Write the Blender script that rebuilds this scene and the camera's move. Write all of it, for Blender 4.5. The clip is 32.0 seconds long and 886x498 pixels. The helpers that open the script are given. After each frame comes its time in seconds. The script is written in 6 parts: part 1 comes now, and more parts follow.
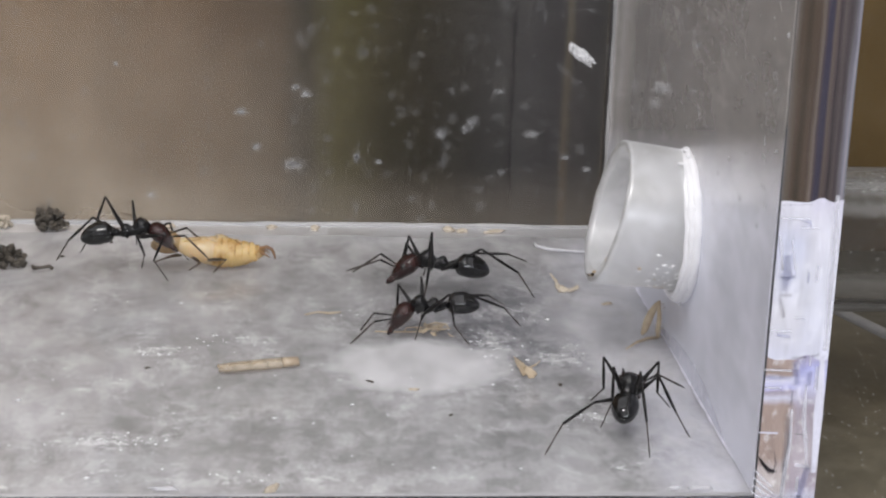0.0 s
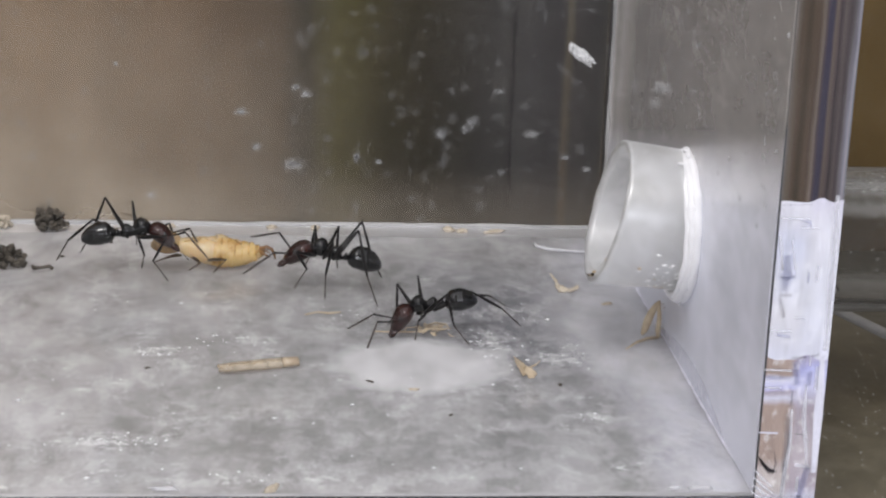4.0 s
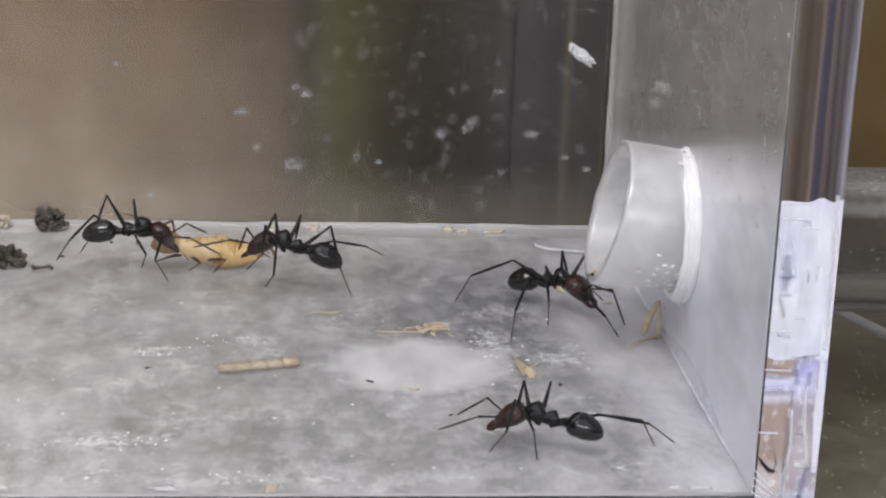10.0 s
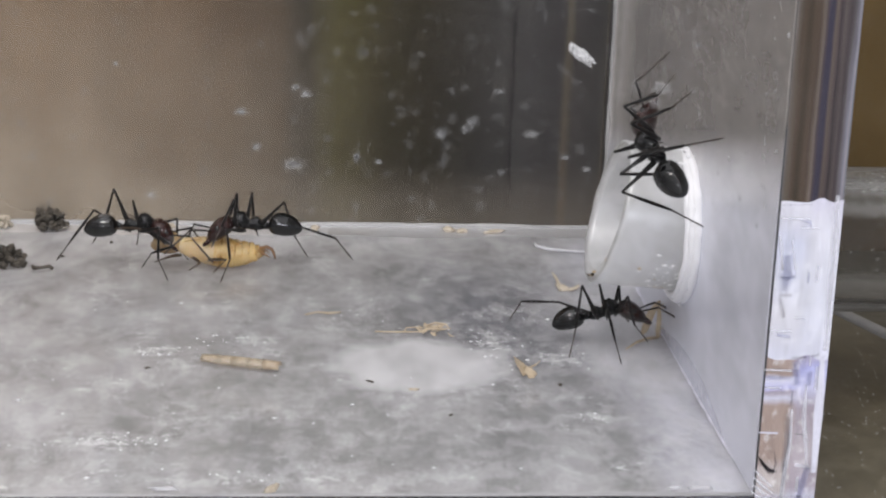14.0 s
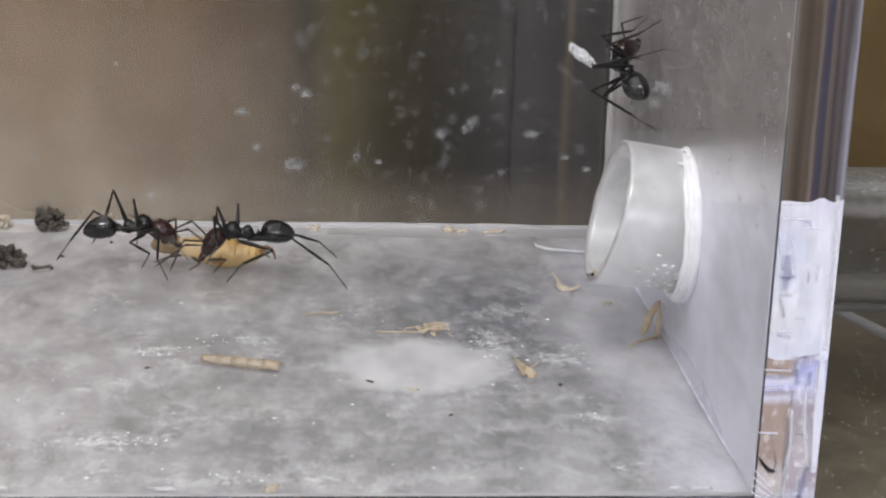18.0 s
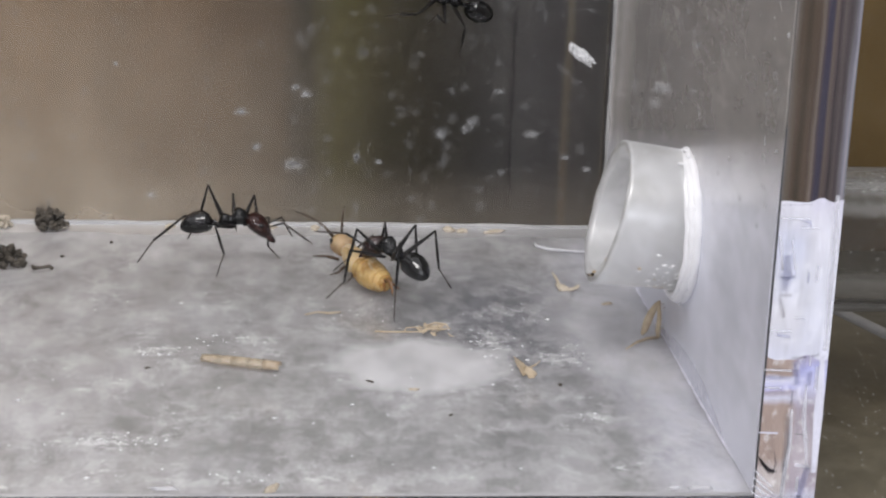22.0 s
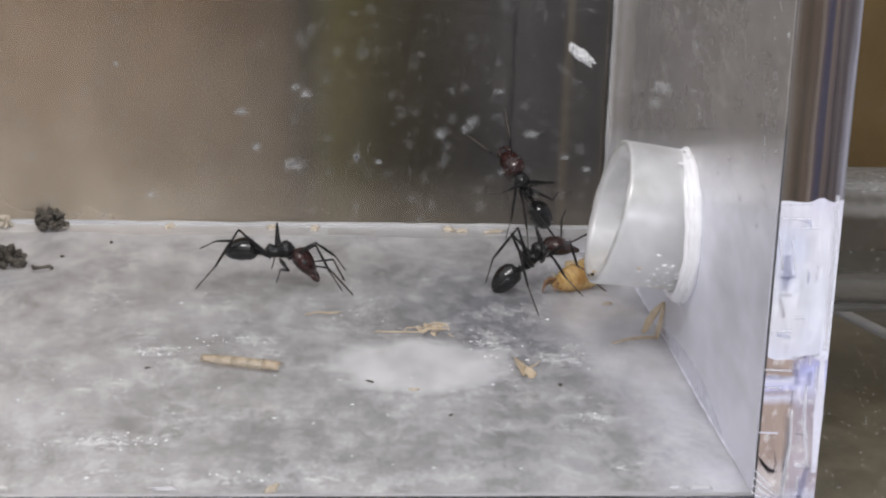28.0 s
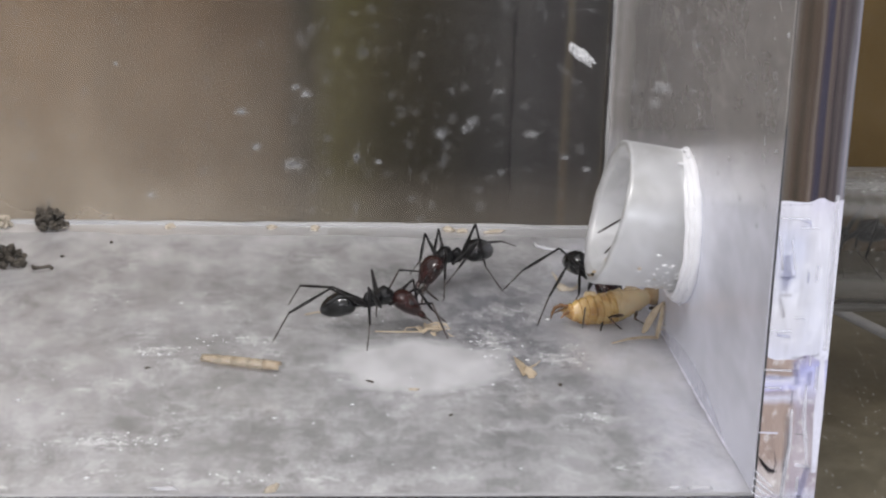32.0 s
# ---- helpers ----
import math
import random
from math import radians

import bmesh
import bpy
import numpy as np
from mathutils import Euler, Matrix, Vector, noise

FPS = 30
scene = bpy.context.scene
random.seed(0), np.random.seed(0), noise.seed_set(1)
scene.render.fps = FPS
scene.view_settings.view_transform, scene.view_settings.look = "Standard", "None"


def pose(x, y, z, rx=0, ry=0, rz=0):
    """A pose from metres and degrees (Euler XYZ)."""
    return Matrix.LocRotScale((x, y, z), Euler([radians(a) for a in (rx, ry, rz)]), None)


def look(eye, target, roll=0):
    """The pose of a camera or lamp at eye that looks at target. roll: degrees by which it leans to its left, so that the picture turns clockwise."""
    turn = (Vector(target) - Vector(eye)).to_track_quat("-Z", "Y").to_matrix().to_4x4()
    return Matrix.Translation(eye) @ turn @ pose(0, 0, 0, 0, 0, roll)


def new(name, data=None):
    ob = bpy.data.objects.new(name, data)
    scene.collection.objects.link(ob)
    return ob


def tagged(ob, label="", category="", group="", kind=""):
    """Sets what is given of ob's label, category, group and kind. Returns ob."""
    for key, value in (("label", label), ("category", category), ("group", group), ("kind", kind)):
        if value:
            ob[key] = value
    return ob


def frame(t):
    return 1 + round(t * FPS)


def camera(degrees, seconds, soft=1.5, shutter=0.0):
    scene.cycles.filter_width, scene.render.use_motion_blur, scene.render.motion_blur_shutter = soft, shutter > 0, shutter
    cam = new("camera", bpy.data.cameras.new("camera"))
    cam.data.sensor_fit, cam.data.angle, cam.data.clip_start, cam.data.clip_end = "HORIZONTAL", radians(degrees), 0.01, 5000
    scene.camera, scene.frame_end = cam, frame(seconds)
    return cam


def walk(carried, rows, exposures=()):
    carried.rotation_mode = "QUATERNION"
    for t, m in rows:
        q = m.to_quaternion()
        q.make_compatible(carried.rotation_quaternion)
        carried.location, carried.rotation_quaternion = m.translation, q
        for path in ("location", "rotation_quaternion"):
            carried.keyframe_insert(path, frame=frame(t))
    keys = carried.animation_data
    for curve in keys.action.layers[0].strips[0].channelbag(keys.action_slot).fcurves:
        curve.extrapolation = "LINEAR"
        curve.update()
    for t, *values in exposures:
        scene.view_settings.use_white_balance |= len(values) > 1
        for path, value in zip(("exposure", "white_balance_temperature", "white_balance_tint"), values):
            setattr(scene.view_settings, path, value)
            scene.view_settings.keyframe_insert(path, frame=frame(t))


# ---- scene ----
MM = 0.001


def mm(x, y, z, rx=0, ry=0, rz=0):
    """A pose from millimetres and degrees."""
    return pose(x * MM, y * MM, z * MM, rx, ry, rz)


# The tray's inner faces, in millimetres: right wall, front pane, back wall, left wall, rim.
RIGHT, FRONT, BACK, LEFT, RIM = 29.25, 103.72, 163.35, -62.0, 46.0
WALL = 4.0
TUBE_Y, TUBE_Z, TUBE_R = 128.6, 10.5, 5.15

# ---- camera ----
cam = camera(27.53, 32.0, soft=2.2)
EYE = Vector((0, 0, 48.0))
AIM = EYE + 100 * Vector((math.sin(radians(4.9166)) * math.cos(radians(17.0058)),
                          math.cos(radians(4.9166)) * math.cos(radians(17.0058)),
                          -math.sin(radians(17.0058))))
STAND = look(EYE * MM, AIM * MM, 1.9589)
walk(cam, [(0.0, STAND), (32.0, STAND)])

# ---- light ----
world = bpy.data.worlds.new("room")
world.use_nodes = True
scene.world = world
background = world.node_tree.nodes["Background"]
# a pale ceiling over dimmer walls
direction = world.node_tree.nodes.new("ShaderNodeTexCoord")
height = world.node_tree.nodes.new("ShaderNodeSeparateXYZ")
shade = world.node_tree.nodes.new("ShaderNodeValToRGB")
shade.color_ramp.elements[0].position, shade.color_ramp.elements[0].color = 0.05, (0.27, 0.265, 0.27, 1)
shade.color_ramp.elements[1].position, shade.color_ramp.elements[1].color = 0.75, (0.97, 0.965, 1.0, 1)
world.node_tree.links.new(direction.outputs["Generated"], height.inputs[0])
world.node_tree.links.new(height.outputs[2], shade.inputs[0])
world.node_tree.links.new(shade.outputs[0], background.inputs[0])
background.inputs[1].default_value = 1.32
scene.view_settings.exposure = 0.0


def lamp(name, eye, target, size, watts, colour, tall=0):
    data = bpy.data.lights.new(name, "AREA")
    data.shape, data.size, data.energy, data.color = "DISK", size * MM, watts, colour
    if tall:
        data.shape, data.size_y = "RECTANGLE", tall * MM
    ob = new(name, data)
    ob.matrix_world = look(Vector(eye) * MM, Vector(target) * MM)
    return ob


lamp("ceiling_bulb", (-85, -100, 330), (0, 135, 0), 115, 0.46, (1.0, 0.965, 0.955))
lamp("ceiling_bulb", (-30, -95, 330), (0, 135, 0), 115, 0.46, (1.0, 0.965, 0.955))
# unseen lamp, added to streak the tube and brighten the cut wall edge
lamp("unseen_front_lamp", (110, -250, 95), (15, 120, 5), 300, 0.64, (0.87, 0.9, 1.0), 55)


# ---- materials ----
def material(name):
    m = bpy.data.materials.new(name)
    m.use_nodes = True
    tree = m.node_tree
    return m, tree.nodes, tree.links, tree.nodes["Principled BSDF"]


def node(nodes, kind, **values):
    n = nodes.new(kind)
    for key, value in values.items():
        n.inputs[key.replace("_", " ")].default_value = value
    return n


def ramp(nodes, links, source, stops):
    r = nodes.new("ShaderNodeValToRGB")
    e = r.color_ramp.elements
    while len(e) < len(stops):
        e.new(0.5)
    for item, (at, c) in zip(e, stops):
        item.position = at
        item.color = c if len(c) == 4 else (*c, 1)
    links.new(source, r.inputs[0])
    return r.outputs[0]


def grey(v):
    return (v, v, v, 1)


def coords(nodes, links, scale=(1, 1, 1), turn=(0, 0, 0), kind="Object"):
    """Coordinates in millimetres, stretched by scale."""
    tc = nodes.new("ShaderNodeTexCoord")
    mp = nodes.new("ShaderNodeMapping")
    mp.inputs["Scale"].default_value = [1000 * s for s in scale]
    mp.inputs["Rotation"].default_value = [radians(a) for a in turn]
    links.new(tc.outputs[kind], mp.inputs[0])
    return mp.outputs[0]


def noise_tex(nodes, links, at, scale, detail=5, rough=0.6, distortion=0.0):
    n = node(nodes, "ShaderNodeTexNoise", Scale=scale, Detail=detail, Roughness=rough, Distortion=distortion)
    links.new(at, n.inputs["Vector"])
    return n.outputs["Fac"]


def mixed(nodes, links, fac, a, b, blend="MIX"):
    """A colour between a and b; each is a socket or a colour."""
    m = nodes.new("ShaderNodeMix")
    m.data_type, m.blend_type = "RGBA", blend
    for socket, value in ((m.inputs[0], fac), (m.inputs[6], a), (m.inputs[7], b)):
        if hasattr(value, "links"):
            links.new(value, socket)
        else:
            socket.default_value = value
    return m.outputs[2]


def sums(nodes, links, op, a, b):
    m = nodes.new("ShaderNodeMath")
    m.operation, m.use_clamp = op, op == "ADD"
    for socket, value in zip(m.inputs, (a, b)):
        if hasattr(value, "links"):
            links.new(value, socket)
        else:
            socket.default_value = value
    return m.outputs[0]


def bump(nodes, links, height, strength, distance, target):
    b = node(nodes, "ShaderNodeBump", Strength=strength, Distance=distance * MM)
    links.new(height, b.inputs["Height"])
    links.new(b.outputs[0], target.inputs["Normal"])


def simple(name, dark, light, scale, rough, spec=0.5, relief=0.0, stretch=(1, 1, 1)):
    """A surface that varies between two colours at two sizes of grain."""
    m, nodes, links, p = material(name)
    at = coords(nodes, links, stretch)
    big = noise_tex(nodes, links, at, scale, 6)
    fine = noise_tex(nodes, links, at, scale * 7, 3)
    both = sums(nodes, links, "ADD", sums(nodes, links, "MULTIPLY", big, 0.7), sums(nodes, links, "MULTIPLY", fine, 0.3))
    links.new(ramp(nodes, links, both, [(0.3, dark), (0.7, light)]), p.inputs["Base Color"])
    links.new(ramp(nodes, links, fine, [(0.3, grey(rough * 0.8)), (0.7, grey(min(1, rough * 1.2)))]), p.inputs["Roughness"])
    p.inputs["Specular IOR Level"].default_value = spec
    if relief:
        bump(nodes, links, both, 0.6, relief, p)
    return m


def hazy_acrylic(name, tint, haze, veil, stretch, rough=0.08, low=0.0, low_z=16.0, ior=1.49, fog=0.0, spot=0.9, spot_stretch=(1, 1, 1), low_tint=None, corner=0.0, fog_from=12.0, film_rough=None, slope=0.0):
    """Clear acrylic under a film of dried haze and dust: haze is the film's least and greatest cover, low the paler
    cover near the floor, which paints the floor's reflection on the side walls.
    """
    m, nodes, links, p = material(name)
    at = coords(nodes, links, stretch)
    flat = coords(nodes, links)
    cloud = noise_tex(nodes, links, at, 0.09, 7, 0.65, 0.4)
    dust = noise_tex(nodes, links, coords(nodes, links, spot_stretch), spot, 6, 0.62)
    patches = noise_tex(nodes, links, flat, 0.14, 3)
    cover = ramp(nodes, links, cloud, [(0.25, grey(haze[0])), (0.75, grey(haze[1]))])
    spots = sums(nodes, links, "MULTIPLY", ramp(nodes, links, dust, [(0.52, grey(0)), (0.64, grey(veil))]), ramp(nodes, links, patches, [(0.4, grey(0.15)), (0.6, grey(1))]))
    cover = sums(nodes, links, "ADD", cover, spots)

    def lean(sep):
        """The painted reflection stands lower towards the back."""
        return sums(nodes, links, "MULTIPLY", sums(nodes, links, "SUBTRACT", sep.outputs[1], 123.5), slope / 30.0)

    if low:
        sep = nodes.new("ShaderNodeSeparateXYZ")
        links.new(flat, sep.inputs[0])
        edge = sums(nodes, links, "ADD", sums(nodes, links, "DIVIDE", sep.outputs[2], 30.0), lean(sep))
        band = ramp(nodes, links, edge, [(0, grey(low)), (max(0.02, (low_z - 2.5) / 30), grey(low * 0.85)), ((low_z + 2.5) / 30, grey(0))])
        cover = sums(nodes, links, "ADD", cover, band)
    if corner:
        # glue haze where the wall meets the back
        sep = nodes.new("ShaderNodeSeparateXYZ")
        links.new(flat, sep.inputs[0])
        near = ramp(nodes, links, sums(nodes, links, "DIVIDE", sums(nodes, links, "SUBTRACT", BACK, sep.outputs[1]), 20.0), [(0.02, grey(corner)), (0.1, grey(corner * 0.45)), (0.22, grey(corner * 0.8)), (0.55, grey(0))])
        cover = sums(nodes, links, "ADD", cover, near)
    if fog:
        # breath-like fog towards the tray's far end, thinning upwards
        sep = nodes.new("ShaderNodeSeparateXYZ")
        links.new(flat, sep.inputs[0])
        side = ramp(nodes, links, sums(nodes, links, "DIVIDE", sums(nodes, links, "SUBTRACT", fog_from, sep.outputs[0]), 40.0), [(0.08, grey(0)), (0.8, grey(fog))])
        up = ramp(nodes, links, sums(nodes, links, "DIVIDE", sep.outputs[2], 30.0), [(0.05, grey(1)), (0.8, grey(0.12))])
        patchy = ramp(nodes, links, noise_tex(nodes, links, flat, 0.12, 5), [(0.3, grey(0.5)), (0.7, grey(1.0))])
        cover = sums(nodes, links, "ADD", cover, sums(nodes, links, "MULTIPLY", sums(nodes, links, "MULTIPLY", side, up), patchy))
    film = ramp(nodes, links, noise_tex(nodes, links, at, 0.35, 8, 0.66), [(0.3, tuple(0.8 * v for v in tint)), (0.68, tint)])
    # reflection of floor and tube, painted as a paler, bluer film low down
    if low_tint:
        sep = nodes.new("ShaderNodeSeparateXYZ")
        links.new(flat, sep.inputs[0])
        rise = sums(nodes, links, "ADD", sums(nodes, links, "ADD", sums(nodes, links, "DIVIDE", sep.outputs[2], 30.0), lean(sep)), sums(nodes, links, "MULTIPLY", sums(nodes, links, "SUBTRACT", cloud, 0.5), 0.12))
        tinted = ramp(nodes, links, noise_tex(nodes, links, at, 0.3, 7, 0.66), [(0.32, tuple(0.74 * v for v in low_tint)), (0.66, low_tint)])
        film = mixed(nodes, links, ramp(nodes, links, rise, [((low_z - 3.0) / 30, grey(0)), ((low_z + 3.0) / 30, grey(1))]), tinted, film)
    links.new(film, p.inputs["Base Color"])
    p.inputs["Roughness"].default_value = film_rough or rough
    p.inputs["Specular IOR Level"].default_value = 0.5
    clear = nodes.new("ShaderNodeBsdfTransparent")
    clear.inputs[0].default_value = (0.97, 0.97, 0.97, 1)
    gloss = node(nodes, "ShaderNodeBsdfGlossy", Roughness=rough)
    fresnel = node(nodes, "ShaderNodeFresnel", IOR=ior)
    pane = nodes.new("ShaderNodeMixShader")
    links.new(fresnel.outputs[0], pane.inputs[0])
    links.new(clear.outputs[0], pane.inputs[1])
    links.new(gloss.outputs[0], pane.inputs[2])
    out = nodes.new("ShaderNodeMixShader")
    links.new(cover, out.inputs[0])
    links.new(pane.outputs[0], out.inputs[1])
    links.new(p.outputs[0], out.inputs[2])
    links.new(out.outputs[0], nodes["Material Output"].inputs[0])
    return m


def floor_material():
    """Milky scuffed acrylic: grey clouds, white scratches drawn along the tray, one pale dried stain."""
    m, nodes, links, p = material("scuffed_acrylic")
    at = coords(nodes, links)
    deep = coords(nodes, links, (0.95, 0.5, 1), (0, 0, 8))
    broad = noise_tex(nodes, links, coords(nodes, links, (0.8, 0.7, 1), (0, 0, 20)), 0.13, 4, 0.55, 0.2)
    cloud = noise_tex(nodes, links, deep, 0.26, 6, 0.56, 0.15)
    both = sums(nodes, links, "ADD", sums(nodes, links, "MULTIPLY", broad, 0.5), sums(nodes, links, "MULTIPLY", cloud, 0.5))
    base = ramp(nodes, links, both, [(0.35, (0.37, 0.362, 0.36)), (0.5, (0.47, 0.462, 0.46)), (0.63, (0.57, 0.562, 0.565))])

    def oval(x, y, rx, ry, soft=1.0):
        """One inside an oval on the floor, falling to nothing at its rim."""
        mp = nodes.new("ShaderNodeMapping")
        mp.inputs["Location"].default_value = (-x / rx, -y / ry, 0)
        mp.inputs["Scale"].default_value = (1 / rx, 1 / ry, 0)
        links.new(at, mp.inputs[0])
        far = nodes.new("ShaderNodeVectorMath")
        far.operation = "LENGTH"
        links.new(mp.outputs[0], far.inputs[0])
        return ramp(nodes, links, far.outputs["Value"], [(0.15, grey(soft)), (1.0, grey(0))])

    # broad soft ovals of darker grey before the tube and in mid-floor, mottled dry film elsewhere
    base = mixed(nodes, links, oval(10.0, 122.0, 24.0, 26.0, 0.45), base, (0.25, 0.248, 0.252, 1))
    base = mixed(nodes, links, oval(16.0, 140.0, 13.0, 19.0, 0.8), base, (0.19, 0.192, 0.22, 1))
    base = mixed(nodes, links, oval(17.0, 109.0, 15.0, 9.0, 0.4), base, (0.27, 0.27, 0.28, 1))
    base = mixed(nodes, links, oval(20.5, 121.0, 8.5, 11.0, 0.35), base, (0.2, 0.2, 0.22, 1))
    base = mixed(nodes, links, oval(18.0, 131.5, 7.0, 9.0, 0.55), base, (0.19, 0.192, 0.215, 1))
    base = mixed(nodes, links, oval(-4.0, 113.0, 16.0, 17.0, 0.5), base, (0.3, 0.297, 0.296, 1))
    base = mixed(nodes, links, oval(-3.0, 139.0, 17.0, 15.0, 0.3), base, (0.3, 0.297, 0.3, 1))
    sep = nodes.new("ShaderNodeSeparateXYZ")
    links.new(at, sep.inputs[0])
    # light through the side wall, painted as a bluish lift beside it
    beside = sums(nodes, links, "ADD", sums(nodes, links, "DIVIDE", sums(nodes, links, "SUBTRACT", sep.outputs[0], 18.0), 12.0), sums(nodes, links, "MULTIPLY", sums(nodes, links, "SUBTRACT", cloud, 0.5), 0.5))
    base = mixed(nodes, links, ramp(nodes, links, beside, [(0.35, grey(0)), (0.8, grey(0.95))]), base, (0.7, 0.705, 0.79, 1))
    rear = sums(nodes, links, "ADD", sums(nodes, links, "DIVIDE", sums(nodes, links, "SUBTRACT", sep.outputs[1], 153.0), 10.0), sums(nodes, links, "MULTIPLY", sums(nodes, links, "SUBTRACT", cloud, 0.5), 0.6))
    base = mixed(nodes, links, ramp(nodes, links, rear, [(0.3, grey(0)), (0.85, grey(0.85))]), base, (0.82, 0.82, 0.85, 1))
    # colour raised beneath the tube to cancel the shadow it casts
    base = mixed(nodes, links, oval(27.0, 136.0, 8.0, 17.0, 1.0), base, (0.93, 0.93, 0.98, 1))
    mottle = noise_tex(nodes, links, coords(nodes, links, (0.9, 0.6, 1), (0, 0, -8)), 0.7, 6, 0.62, 0.1)
    base = mixed(nodes, links, ramp(nodes, links, mottle, [(0.46, grey(0)), (0.62, grey(0.3))]), base, (0.68, 0.675, 0.68, 1))
    # short white scratches and scale, gathered in patches
    streak = noise_tex(nodes, links, coords(nodes, links, (0.9, 1.15, 1), (0, 0, 10)), 0.95, 8, 0.8, 0.4)
    patch = ramp(nodes, links, noise_tex(nodes, links, at, 0.16, 4, 0.6), [(0.45, grey(0.1)), (0.7, grey(0.7))])
    for x, y, rx, ry, k in ((-12.5, 112.2, 6.0, 2.6, 1.0), (-10.8, 129.6, 5.5, 2.6, 0.9), (-3.6, 132.2, 4.6, 2.4, 0.8), (15.2, 131.5, 3.4, 6.5, 1.0), (20.5, 128.2, 5.2, 4.0, 0.9),
                            (21.0, 116.6, 3.4, 1.6, 1.0), (18.0, 139.0, 6.0, 5.0, 0.7), (-1.0, 106.0, 22.0, 2.0, 0.7), (-14.0, 121.5, 4.0, 2.0, 0.6), (-20.0, 141.0, 8.0, 4.0, 0.5)):
        patch = sums(nodes, links, "MAXIMUM", patch, oval(x, y, rx, ry, k))
    base = mixed(nodes, links, sums(nodes, links, "MULTIPLY", patch, ramp(nodes, links, mottle, [(0.44, grey(0)), (0.58, grey(0.6))])), base, (0.82, 0.82, 0.83, 1))
    lifted = sums(nodes, links, "ADD", sums(nodes, links, "MULTIPLY", streak, 0.8), sums(nodes, links, "MULTIPLY", patch, 0.16))
    cut = ramp(nodes, links, lifted, [(0.525, grey(0)), (0.585, grey(0.7))])
    base = mixed(nodes, links, cut, base, (0.92, 0.92, 0.93, 1))
    # fine dark grime in the worn places
    grime = noise_tex(nodes, links, deep, 1.7, 6, 0.7)
    base = mixed(nodes, links, ramp(nodes, links, grime, [(0.3, grey(0.3)), (0.42, grey(0))]), base, (0.25, 0.245, 0.235, 1))
    # fine grit
    grit = noise_tex(nodes, links, coords(nodes, links, (1, 0.5, 1)), 3.6, 4, 0.75)
    base = mixed(nodes, links, 0.5, base, ramp(nodes, links, grit, [(0.3, grey(0.7)), (0.7, grey(1.25))]), "MULTIPLY")
    # the stain: an oval with a ragged edge
    mp = nodes.new("ShaderNodeMapping")
    mp.inputs["Location"].default_value = (-9.6 / 8.6, -126.6 / 7.2, 0)
    mp.inputs["Scale"].default_value = (1 / 8.6, 1 / 7.2, 0)
    links.new(at, mp.inputs[0])
    far = nodes.new("ShaderNodeVectorMath")
    far.operation = "LENGTH"
    links.new(mp.outputs[0], far.inputs[0])
    ragged = sums(nodes, links, "ADD", sums(nodes, links, "MULTIPLY", far.outputs["Value"], 0.7), sums(nodes, links, "MULTIPLY", noise_tex(nodes, links, at, 0.3, 6), 0.5))
    base = mixed(nodes, links, ramp(nodes, links, ragged, [(0.68, grey(1.0)), (0.86, grey(0))]), base, (0.9, 0.9, 0.92, 1))
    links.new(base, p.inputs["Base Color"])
    links.new(ramp(nodes, links, streak, [(0.4, grey(0.3)), (0.7, grey(0.6))]), p.inputs["Roughness"])
    p.inputs["Specular IOR Level"].default_value = 0.4
    p.inputs["Subsurface Weight"].default_value = 0.75
    p.inputs["Subsurface Radius"].default_value = (1, 1, 1)
    p.inputs["Subsurface Scale"].default_value = 0.004
    bump(nodes, links, sums(nodes, links, "ADD", streak, grime), 0.5, 0.12, p)
    # the film of scuffs covers the clear sheet unevenly; the paper below shows through
    clear = nodes.new("ShaderNodeBsdfTransparent")
    out = nodes.new("ShaderNodeMixShader")
    links.new(sums(nodes, links, "MAXIMUM", ramp(nodes, links, cloud, [(0.3, grey(0.5)), (0.7, grey(0.75))]), cut), out.inputs[0])
    links.new(clear.outputs[0], out.inputs[1])
    links.new(p.outputs[0], out.inputs[2])
    links.new(out.outputs[0], nodes["Material Output"].inputs[0])
    return m


